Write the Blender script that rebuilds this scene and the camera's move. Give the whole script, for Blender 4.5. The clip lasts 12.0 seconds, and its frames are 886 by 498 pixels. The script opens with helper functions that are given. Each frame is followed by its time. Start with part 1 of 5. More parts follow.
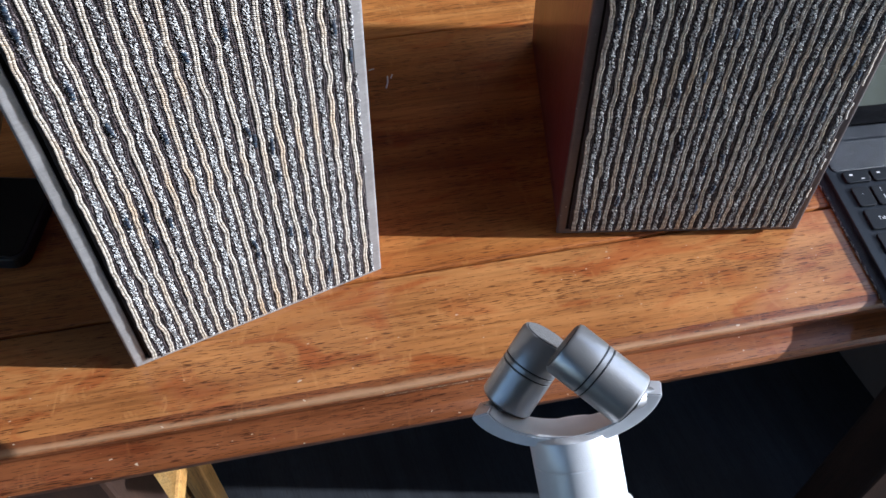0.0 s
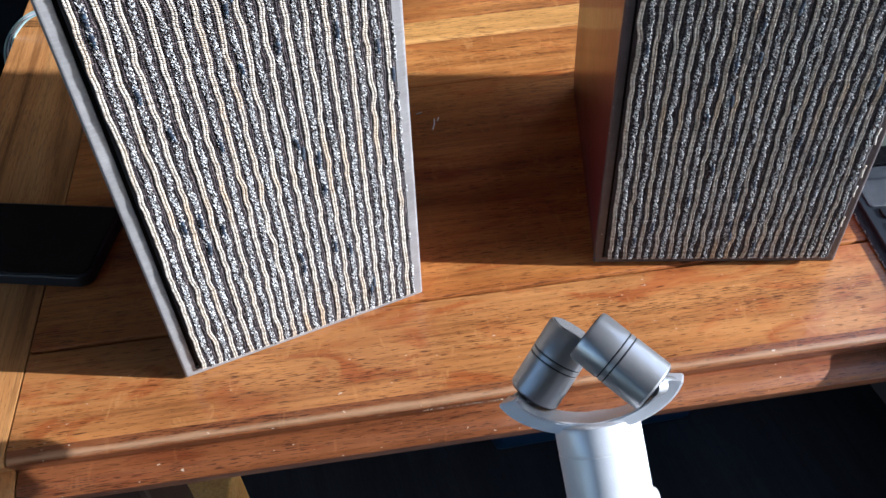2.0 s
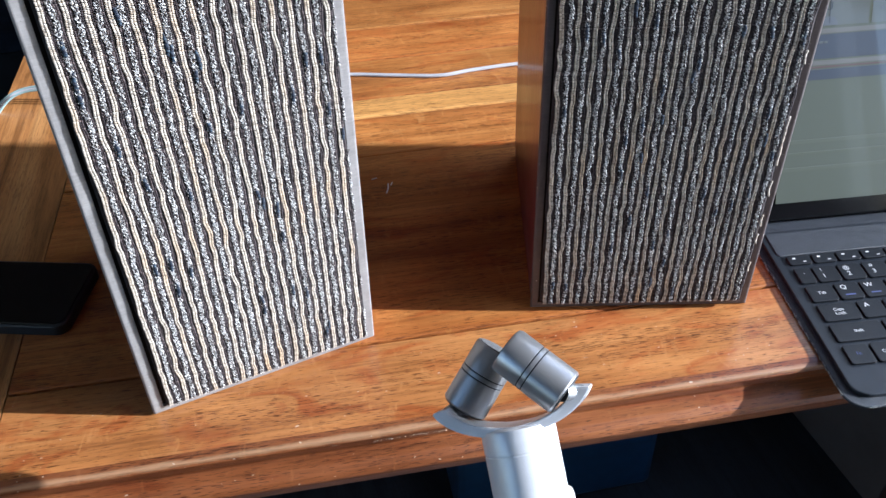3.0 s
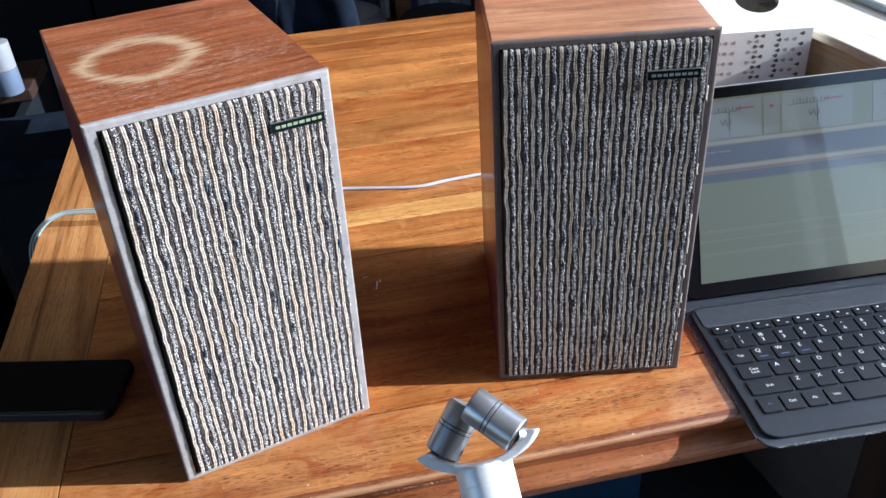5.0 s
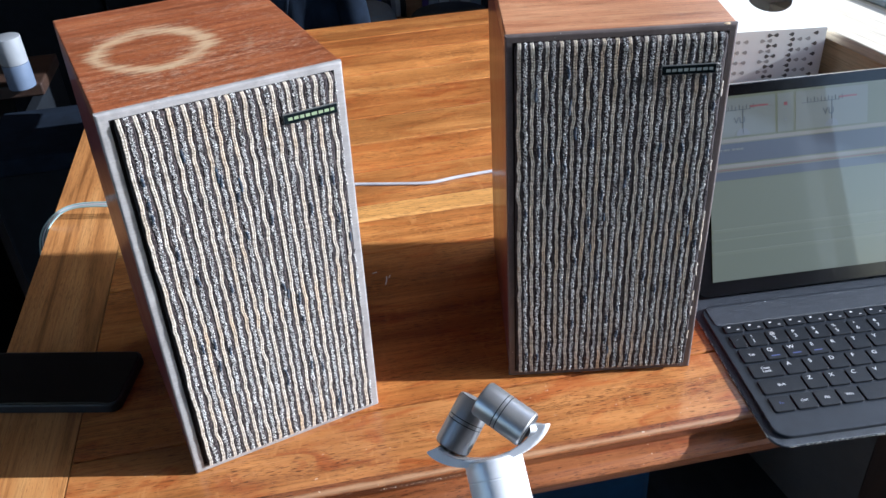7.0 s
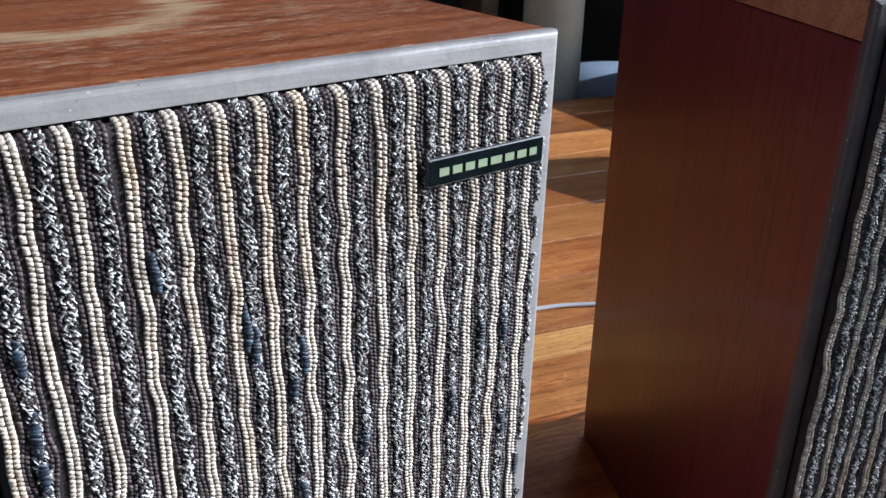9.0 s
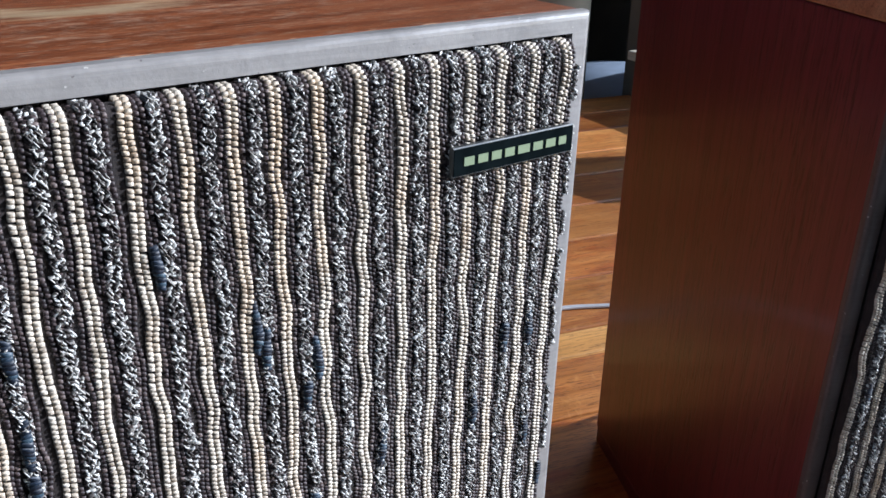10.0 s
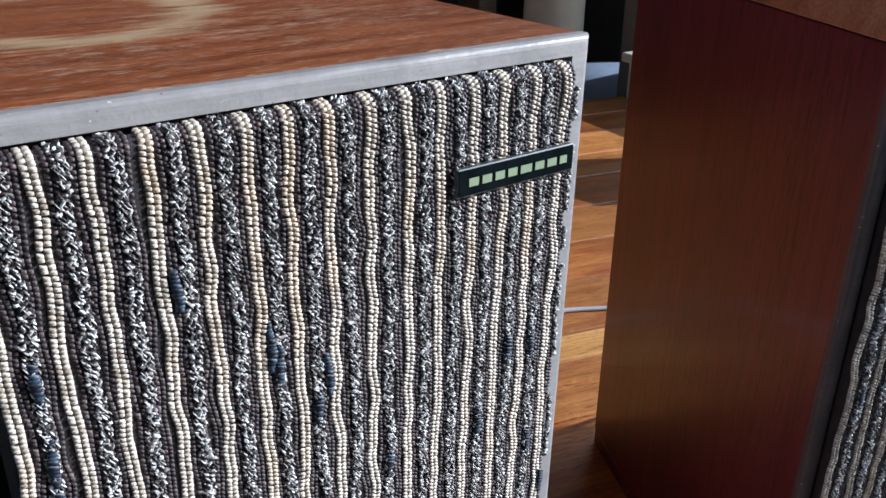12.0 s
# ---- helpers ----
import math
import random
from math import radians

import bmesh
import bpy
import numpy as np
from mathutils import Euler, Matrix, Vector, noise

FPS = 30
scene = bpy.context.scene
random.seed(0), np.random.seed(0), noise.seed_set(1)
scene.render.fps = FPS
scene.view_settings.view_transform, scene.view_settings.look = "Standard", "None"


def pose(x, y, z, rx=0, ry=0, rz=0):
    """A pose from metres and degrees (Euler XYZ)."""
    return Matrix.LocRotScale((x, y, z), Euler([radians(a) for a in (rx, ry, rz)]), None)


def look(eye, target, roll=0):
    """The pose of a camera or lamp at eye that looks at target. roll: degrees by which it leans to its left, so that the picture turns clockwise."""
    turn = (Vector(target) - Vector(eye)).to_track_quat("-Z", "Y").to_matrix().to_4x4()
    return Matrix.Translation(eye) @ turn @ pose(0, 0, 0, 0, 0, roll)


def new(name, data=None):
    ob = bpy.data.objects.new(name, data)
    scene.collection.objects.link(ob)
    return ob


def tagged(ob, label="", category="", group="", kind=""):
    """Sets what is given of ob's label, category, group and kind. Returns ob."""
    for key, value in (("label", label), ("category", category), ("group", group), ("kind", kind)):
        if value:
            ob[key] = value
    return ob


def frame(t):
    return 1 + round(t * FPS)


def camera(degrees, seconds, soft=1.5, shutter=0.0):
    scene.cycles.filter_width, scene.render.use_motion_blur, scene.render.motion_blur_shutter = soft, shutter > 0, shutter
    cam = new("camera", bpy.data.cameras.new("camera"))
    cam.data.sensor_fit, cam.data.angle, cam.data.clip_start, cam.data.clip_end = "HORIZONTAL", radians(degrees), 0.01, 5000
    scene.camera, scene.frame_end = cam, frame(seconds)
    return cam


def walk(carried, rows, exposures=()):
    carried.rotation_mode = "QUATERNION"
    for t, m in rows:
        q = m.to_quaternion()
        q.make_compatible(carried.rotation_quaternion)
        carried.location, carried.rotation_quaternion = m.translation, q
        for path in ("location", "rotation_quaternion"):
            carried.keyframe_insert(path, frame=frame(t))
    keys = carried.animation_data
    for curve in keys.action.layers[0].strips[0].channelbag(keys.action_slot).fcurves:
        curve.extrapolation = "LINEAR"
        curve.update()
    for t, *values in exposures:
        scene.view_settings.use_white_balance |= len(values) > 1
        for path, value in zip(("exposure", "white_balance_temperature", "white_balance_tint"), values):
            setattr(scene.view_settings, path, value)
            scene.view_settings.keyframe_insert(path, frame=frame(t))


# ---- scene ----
cam = camera(54.4, 12.0)
PATH = [
    (0, (-0.0683, -0.3123, 0.3897), (-0.0588, 0.9142, -1.1901), -0.33),
    (0.5, (-0.0704, -0.3040, 0.3966), (-0.0773, 0.9439, -1.1663), -1.51),
    (1, (-0.0744, -0.3076, 0.3910), (-0.1280, 0.9637, -1.1520), -3.00),
    (1.5, (-0.0678, -0.3287, 0.3923), (-0.1338, 1.0118, -1.0906), -2.77),
    (2, (-0.0584, -0.3503, 0.3814), (-0.1792, 1.0234, -1.0672), -3.66),
    (2.5, (-0.0611, -0.3738, 0.3608), (-0.1901, 1.0322, -1.0557), -1.63),
    (3, (-0.0410, -0.4024, 0.3997), (-0.0967, 1.1106, -0.9070), -2.17),
    (3.5, (-0.0358, -0.4699, 0.4647), (-0.0819, 1.1121, -0.7580), -3.80),
    (3.7, (-0.033, -0.488, 0.481), (-0.070, 1.113, -0.717), -3.8),
    (5.5, (-0.0277, -0.4971, 0.4640), (-0.0538, 1.1519, -0.6674), -3.93),
    (6, (-0.0254, -0.4937, 0.4627), (-0.0565, 1.1500, -0.6763), -3.80),
    (6.5, (-0.0288, -0.4949, 0.4625), (-0.0650, 1.1505, -0.6740), -3.67),
    (7, (-0.0320, -0.4972, 0.4642), (-0.0752, 1.1516, -0.6670), -3.68),
    (7.5, (-0.0385, -0.4934, 0.4639), (-0.0508, 1.1775, -0.6351), -3.95),
    (7.7, (-0.0595, -0.4670, 0.4552), (-0.0276, 1.2674, -0.5402), -4.29),
    (9.3, (-0.164, -0.198, 0.301), (0.196, 1.579, -0.543), 1.1),
    (9.5, (-0.161, -0.198, 0.302), (0.194, 1.58, -0.542), 1.0),
    (10, (-0.163, -0.202, 0.305), (0.177, 1.58, -0.538), 0.7),
    (10.5, (-0.164, -0.203, 0.306), (0.184, 1.576, -0.539), 0.7),
    (11, (-0.164, -0.204, 0.308), (0.184, 1.576, -0.536), 0.8),
    (11.5, (-0.163, -0.203, 0.308), (0.189, 1.576, -0.536), 0.6),
    (12, (-0.166, -0.205, 0.311), (0.186, 1.573, -0.534), 0.5),
]
EXPOSURES = [(t, e, 5380, 10) for t, e in ((0.0, 0.68), (1.0, 1.0), (2.5, 1.02), (3.5, 1.21), (7.0, 1.11), (7.7, 1.28), (9.3, 0.5), (12.0, 0.5))]
walk(cam, [(t, look(eye, target, roll)) for t, eye, target, roll in PATH], EXPOSURES)

# ---- light: low sun from the window side, sky through the window ----
SUN_DIR = Vector((1.0, -0.033, 0.415)).normalized()
world = bpy.data.worlds.new("sky")
scene.world = world
world.use_nodes = True
wn = world.node_tree.nodes
sky = wn.new("ShaderNodeTexSky")
sky.sky_type = "NISHITA"
sky.sun_disc = False
sky.sun_elevation = math.asin(SUN_DIR.z)
sky.sun_rotation = math.atan2(SUN_DIR.x, SUN_DIR.y)
wn["Background"].inputs["Strength"].default_value = 0.15
world.node_tree.links.new(sky.outputs[0], wn["Background"].inputs["Color"])
sun_data = bpy.data.lights.new("sun", "SUN")
sun_data.energy, sun_data.angle, sun_data.color = 5.0, radians(0.6), (1.0, 0.97, 0.93)
sun = new("sun", sun_data)
sun.matrix_world = look(SUN_DIR * 8, (0, 0, 0))


# ---- materials ----
def mat_base(name, rough=0.5, metal=0.0, coat=0.0, spec=0.5):
    m = bpy.data.materials.new(name)
    m.use_nodes = True
    b = m.node_tree.nodes["Principled BSDF"]
    b.inputs["Roughness"].default_value = rough
    b.inputs["Metallic"].default_value = metal
    b.inputs["Coat Weight"].default_value = coat
    b.inputs["Coat Roughness"].default_value = 0.12
    b.inputs["Specular IOR Level"].default_value = spec
    return m, m.node_tree.nodes, m.node_tree.links, b


def add_ramp(nodes, stops):
    r = nodes.new("ShaderNodeValToRGB")
    while len(r.color_ramp.elements) < len(stops):
        r.color_ramp.elements.new(0.5)
    for el, (p, c) in zip(r.color_ramp.elements, stops):
        el.position, el.color = p, (*c, 1)
    return r


def add_noise(nodes, links, vec, scale, detail=4.0, rough=0.55, dist=0.0):
    n = nodes.new("ShaderNodeTexNoise")
    n.inputs["Scale"].default_value = scale
    n.inputs["Detail"].default_value = detail
    n.inputs["Roughness"].default_value = rough
    n.inputs["Distortion"].default_value = dist
    if vec is not None:
        links.new(vec, n.inputs["Vector"])
    return n


def add_mix(nodes, links, fac, a, b, blend="MIX"):
    m = nodes.new("ShaderNodeMix")
    m.data_type, m.blend_type = "RGBA", blend
    for sock, val in ((m.inputs["Factor"], fac), (m.inputs["A"], a), (m.inputs["B"], b)):
        if isinstance(val, (int, float)):
            sock.default_value = val
        elif isinstance(val, tuple):
            sock.default_value = (*val, 1)
        else:
            links.new(val, sock)
    return m.outputs["Result"]


def add_math(nodes, links, op, a, b=0.0):
    m = nodes.new("ShaderNodeMath")
    m.operation = op
    for sock, val in ((m.inputs[0], a), (m.inputs[1], b)):
        if isinstance(val, (int, float)):
            sock.default_value = val
        else:
            links.new(val, sock)
    return m.outputs[0]


def plain(name, colour, rough=0.5, metal=0.0, coat=0.0, vary=0.12, scale=40.0, bump=0.0, spec=0.5):
    """A near-plain surface with faint blotches and fine grain."""
    m, n, l, b = mat_base(name, rough, metal, coat, spec)
    tc = n.new("ShaderNodeTexCoord")
    big = add_noise(n, l, tc.outputs["Object"], scale, 5)
    lo = tuple(c * (1 - vary) for c in colour)
    hi = tuple(min(1, c * (1 + vary)) for c in colour)
    ramp = add_ramp(n, [(0.3, lo), (0.7, hi)])
    l.new(big.outputs["Fac"], ramp.inputs["Fac"])
    l.new(ramp.outputs["Color"], b.inputs["Base Color"])
    fine = add_noise(n, l, tc.outputs["Object"], scale * 18, 3)
    r = add_math(n, l, "MULTIPLY_ADD", fine.outputs["Fac"], 0.2)
    r.node.inputs[2].default_value = rough - 0.1
    l.new(r, b.inputs["Roughness"])
    if bump:
        bp = n.new("ShaderNodeBump")
        bp.inputs["Strength"].default_value = bump
        bp.inputs["Distance"].default_value = 0.0005
        l.new(fine.outputs["Fac"], bp.inputs["Height"])
        l.new(bp.outputs["Normal"], b.inputs["Normal"])
    return m


def wood(name, dark, mid, light, axis="X", rough=0.35, coat=0.35, grain=1.0, spread=0.25, ring=None, fade=0.0, figure=1.0, pore=0.5, mottle=0.0, arris=None, fleck=0.0):
    """Timber with long figure, fine pores, blotches and wear. The grain runs along the axis; every board differs by its own chance number."""
    m, n, l, b = mat_base(name, rough, 0.0, coat)
    tc = n.new("ShaderNodeTexCoord")
    info = n.new("ShaderNodeObjectInfo")
    off = n.new("ShaderNodeVectorMath")
    off.operation = "MULTIPLY_ADD"
    comb = n.new("ShaderNodeCombineXYZ")
    for k in range(3):
        l.new(info.outputs["Random"], comb.inputs[k])
    l.new(comb.outputs[0], off.inputs[0])
    off.inputs[1].default_value = (7.3, 11.1, 5.7)
    l.new(tc.outputs["Object"], off.inputs[2])

    def stretched(lng, crs):
        mp = n.new("ShaderNodeMapping")
        mp.inputs["Scale"].default_value = {"X": (lng, crs, crs), "Y": (crs, lng, crs), "Z": (crs, crs, lng)}[axis]
        l.new(off.outputs[0], mp.inputs["Vector"])
        return mp.outputs[0]

    fig = add_noise(n, l, stretched(1.6 * grain, 26 * grain), 1.0, 6, 0.6, 0.7 * figure)
    base = add_ramp(n, [(0.28, dark), (0.5, mid), (0.74, light)])
    l.new(fig.outputs["Fac"], base.inputs["Fac"])
    fine = add_noise(n, l, stretched(14 * grain, 420 * grain), 1.0, 3, 0.65)
    fr = add_ramp(n, [(0.30, (0.42, 0.38, 0.34)), (0.52, (1.0, 1.0, 1.0)), (0.75, (1.12, 1.1, 1.05))])
    l.new(fine.outputs["Fac"], fr.inputs["Fac"])
    col = add_mix(n, l, 0.55, base.outputs["Color"], fr.outputs["Color"], "MULTIPLY")
    pores = add_noise(n, l, stretched(95 * grain, 1300 * grain), 1.0, 2, 0.5)
    patch = add_noise(n, l, stretched(6 * grain, 30 * grain), 1.0, 3, 0.6)
    pv = add_math(n, l, "MULTIPLY_ADD", patch.outputs["Fac"], -0.34)
    pv.node.inputs[2].default_value = 0.17
    pw = add_math(n, l, "ADD", pores.outputs["Fac"], pv)
    pr = add_ramp(n, [(0.35, (0.22, 0.14, 0.10)), (0.43, (1, 1, 1))])
    l.new(pw, pr.inputs["Fac"])
    col = add_mix(n, l, pore, col, pr.outputs["Color"], "MULTIPLY")
    blot = add_noise(n, l, off.outputs[0], 9.0, 4, 0.6)
    br = add_ramp(n, [(0.3, (1 - spread, 1 - spread * 1.25, 1 - spread * 1.4)), (0.7, (1 + spread * 0.6, 1 + spread * 0.5, 1 + spread * 0.3))])
    l.new(blot.outputs["Fac"], br.inputs["Fac"])
    col = add_mix(n, l, 1.0, col, br.outputs["Color"], "MULTIPLY")
    if mottle:
        mo = add_noise(n, l, stretched(14, 38), 1.0, 4, 0.62, 1.2)
        mr = add_ramp(n, [(0.52, (1, 1, 1)), (0.66, (0.78, 0.52, 0.42))])
        l.new(mo.outputs["Fac"], mr.inputs["Fac"])
        col = add_mix(n, l, mottle, col, mr.outputs["Color"], "MULTIPLY")
        fl = add_noise(n, l, stretched(150, 55), 1.0, 3, 0.6, 0.6)
        fm2 = add_ramp(n, [(0.60, (0, 0, 0)), (0.72, (0.3, 0.3, 0.3))])
        l.new(fl.outputs["Fac"], fm2.inputs["Fac"])
        col = add_mix(n, l, fm2.outputs["Color"], col, light)
    hsv = n.new("ShaderNodeHueSaturation")
    v = add_math(n, l, "MULTIPLY_ADD", info.outputs["Random"], 0.34)
    v.node.inputs[2].default_value = 0.83
    l.new(v, hsv.inputs["Value"])
    l.new(col, hsv.inputs["Color"])
    col = hsv.outputs["Color"]
    if fade:
        fz = add_noise(n, l, stretched(16, 120), 1.0, 6, 0.7, 0.5)
        fm = add_ramp(n, [(0.5, (0, 0, 0)), (0.72, (fade, fade, fade))])
        l.new(fz.outputs["Fac"], fm.inputs["Fac"])
        col = add_mix(n, l, fm.outputs["Color"], col, (0.60, 0.35, 0.18))
    if fleck:
        # pale open pores and flowing growth lines
        fk = add_noise(n, l, stretched(230, 1900), 1.0, 3, 0.6)
        fkp = add_noise(n, l, stretched(10, 40), 1.0, 3, 0.6)
        fks = add_math(n, l, "MULTIPLY_ADD", fkp.outputs["Fac"], 0.4)
        l.new(fk.outputs["Fac"], fks.node.inputs[2])
        fkr = add_ramp(n, [(0.80, (0, 0, 0)), (0.86, (fleck, fleck, fleck))])
        l.new(fks, fkr.inputs["Fac"])
        col = add_mix(n, l, fkr.outputs["Color"], col, (0.60, 0.42, 0.28))
        wv = n.new("ShaderNodeTexWave")
        wv.wave_type, wv.bands_direction = "BANDS", "Y"
        wv.inputs["Scale"].default_value = 34.0
        wv.inputs["Distortion"].default_value = 9.0
        wv.inputs["Detail"].default_value = 4.0
        wv.inputs["Detail Scale"].default_value = 0.45
        l.new(stretched(0.28, 1.0), wv.inputs["Vector"])
        wr = add_ramp(n, [(0.0, (0.66, 0.56, 0.50)), (0.35, (1, 1, 1)), (1.0, (1.06, 1.05, 1.02))])
        l.new(wv.outputs["Fac"], wr.inputs["Fac"])
        col = add_mix(n, l, 0.5, col, wr.outputs["Color"], "MULTIPLY")
    if arris is not None:
        # varnish rubbed through along the front arris
        sp = n.new("ShaderNodeSeparateXYZ")
        l.new(tc.outputs["Object"], sp.inputs[0])
        far = add_math(n, l, "DIVIDE", add_math(n, l, "ABSOLUTE", add_math(n, l, "SUBTRACT", sp.outputs["Y"], arris)), 0.0034)
        rag = add_noise(n, l, stretched(22, 90), 1.0, 5, 0.7)
        rg = add_math(n, l, "MULTIPLY_ADD", rag.outputs["Fac"], 2.2)
        rg.node.inputs[2].default_value = -1.05
        am = add_ramp(n, [(0.25, (0.42, 0.42, 0.42)), (1.0, (0, 0, 0))])
        low = add_math(n, l, "MULTIPLY", add_math(n, l, "ABSOLUTE", add_math(n, l, "ADD", sp.outputs["Z"], 0.002)), 260.0)
        l.new(add_math(n, l, "ADD", add_math(n, l, "ADD", far, rg), low), am.inputs["Fac"])
        col = add_mix(n, l, am.outputs["Color"], col, (0.56, 0.36, 0.20))
        # pale nicks and scratches
        nk = add_noise(n, l, stretched(240, 420), 1.0, 2, 0.5)
        nm = add_ramp(n, [(0.735, (0, 0, 0)), (0.76, (0.7, 0.7, 0.7))])
        l.new(nk.outputs["Fac"], nm.inputs["Fac"])
        col = add_mix(n, l, nm.outputs["Color"], col, (0.62, 0.50, 0.38))
    if ring:
        cx, cy, rad, wid = ring
        sep = n.new("ShaderNodeSeparateXYZ")
        wob = add_noise(n, l, tc.outputs["Object"], 55.0, 5, 0.65)
        l.new(tc.outputs["Object"], sep.inputs[0])
        dx = add_math(n, l, "SUBTRACT", sep.outputs["X"], cx)
        dy = add_math(n, l, "SUBTRACT", sep.outputs["Y"], cy)
        d2 = add_math(n, l, "ADD", add_math(n, l, "POWER", dx, 2.0), add_math(n, l, "POWER", dy, 2.0))
        d = add_math(n, l, "SQRT", d2)
        w = add_math(n, l, "MULTIPLY_ADD", wob.outputs["Fac"], 0.009)
        w.node.inputs[2].default_value = -0.0045 - rad
        e = add_math(n, l, "ABSOLUTE", add_math(n, l, "ADD", d, w))
        near = add_math(n, l, "DIVIDE", e, wid)
        streak = add_noise(n, l, stretched(16, 260), 1.0, 6, 0.8)
        soft = add_math(n, l, "MULTIPLY_ADD", streak.outputs["Fac"], 4.4)
        soft.node.inputs[2].default_value = -2.2
        near = add_math(n, l, "ADD", near, soft)
        rr = add_ramp(n, [(0.1, (0.66, 0.66, 0.66)), (1.2, (0, 0, 0))])
        l.new(near, rr.inputs["Fac"])
        col = add_mix(n, l, rr.outputs["Color"], col, (0.60, 0.45, 0.26))
        # a fainter second mark beside it
        ex = add_math(n, l, "SUBTRACT", sep.outputs["X"], cx + 0.024)
        ey = add_math(n, l, "SUBTRACT", sep.outputs["Y"], cy - 0.014)
        ed = add_math(n, l, "SQRT", add_math(n, l, "ADD", add_math(n, l, "POWER", ex, 2.0), add_math(n, l, "POWER", ey, 2.0)))
        en = add_math(n, l, "DIVIDE", add_math(n, l, "ABSOLUTE", add_math(n, l, "ADD", ed, w)), wid * 0.5)
        en = add_math(n, l, "ADD", en, soft)
        patchy = add_noise(n, l, tc.outputs["Object"], 38.0, 3, 0.5)
        en = add_math(n, l, "ADD", en, add_math(n, l, "MULTIPLY", add_math(n, l, "SUBTRACT", 0.62, patchy.outputs["Fac"]), 6.0))
        en = add_math(n, l, "ADD", en, add_math(n, l, "MULTIPLY", add_math(n, l, "LESS_THAN", dx, 0.036), 6.0))
        er = add_ramp(n, [(0.1, (0.3, 0.3, 0.3)), (1.0, (0, 0, 0))])
        l.new(en, er.inputs["Fac"])
        col = add_mix(n, l, er.outputs["Color"], col, (0.60, 0.45, 0.26))
    l.new(col, b.inputs["Base Color"])
    rv = add_math(n, l, "MULTIPLY_ADD", blot.outputs["Fac"], 0.3)
    rv.node.inputs[2].default_value = rough - 0.13
    l.new(rv, b.inputs["Roughness"])
    bp = n.new("ShaderNodeBump")
    bp.inputs["Strength"].default_value = 0.25
    bp.inputs["Distance"].default_value = 0.0004
    hh = add_math(n, l, "MULTIPLY_ADD", pr.outputs["Color"], 0.8)
    l.new(fine.outputs["Fac"], hh.node.inputs[2])
    l.new(hh, bp.inputs["Height"])
    l.new(bp.outputs["Normal"], b.inputs["Normal"])
    l.new(bp.outputs["Normal"], b.inputs["Coat Normal"])
    return m


def worn_paint(name, colour, rough):
    """Old satin paint: cloudy tone, rubbed streaks, pale specks and dark pits."""
    m, n, l, b = mat_base(name, rough)
    tc = n.new("ShaderNodeTexCoord")
    cloud = add_noise(n, l, tc.outputs["Object"], 55.0, 6, 0.7)
    cr = add_ramp(n, [(0.3, tuple(c * 0.78 for c in colour)), (0.7, tuple(c * 1.2 for c in colour))])
    l.new(cloud.outputs["Fac"], cr.inputs["Fac"])
    mp = n.new("ShaderNodeMapping")
    mp.inputs["Scale"].default_value = (60, 900, 900)
    l.new(tc.outputs["Object"], mp.inputs["Vector"])
    rub = add_noise(n, l, mp.outputs[0], 1.0, 4, 0.7)
    rr = add_ramp(n, [(0.3, (0.86, 0.86, 0.86)), (0.7, (1.12, 1.12, 1.12))])
    l.new(rub.outputs["Fac"], rr.inputs["Fac"])
    col = add_mix(n, l, 1.0, cr.outputs["Color"], rr.outputs["Color"], "MULTIPLY")
    speck = add_noise(n, l, tc.outputs["Object"], 520.0, 3, 0.6)
    sr = add_ramp(n, [(0.69, (0, 0, 0)), (0.73, (0.75, 0.75, 0.75))])
    l.new(speck.outputs["Fac"], sr.inputs["Fac"])
    col = add_mix(n, l, sr.outputs["Color"], col, (0.62, 0.60, 0.56))
    pr = add_ramp(n, [(0.27, (0.7, 0.7, 0.7)), (0.31, (0, 0, 0))])
    l.new(speck.outputs["Fac"], pr.inputs["Fac"])
    col = add_mix(n, l, pr.outputs["Color"], col, (0.06, 0.045, 0.04))
    l.new(col, b.inputs["Base Color"])
    rv = add_math(n, l, "MULTIPLY_ADD", cloud.outputs["Fac"], 0.35)
    rv.node.inputs[2].default_value = rough - 0.17
    l.new(rv, b.inputs["Roughness"])
    bp = n.new("ShaderNodeBump")
    bp.inputs["Strength"].default_value = 0.35
    bp.inputs["Distance"].default_value = 0.0003
    l.new(speck.outputs["Fac"], bp.inputs["Height"])
    l.new(bp.outputs["Normal"], b.inputs["Normal"])
    return m


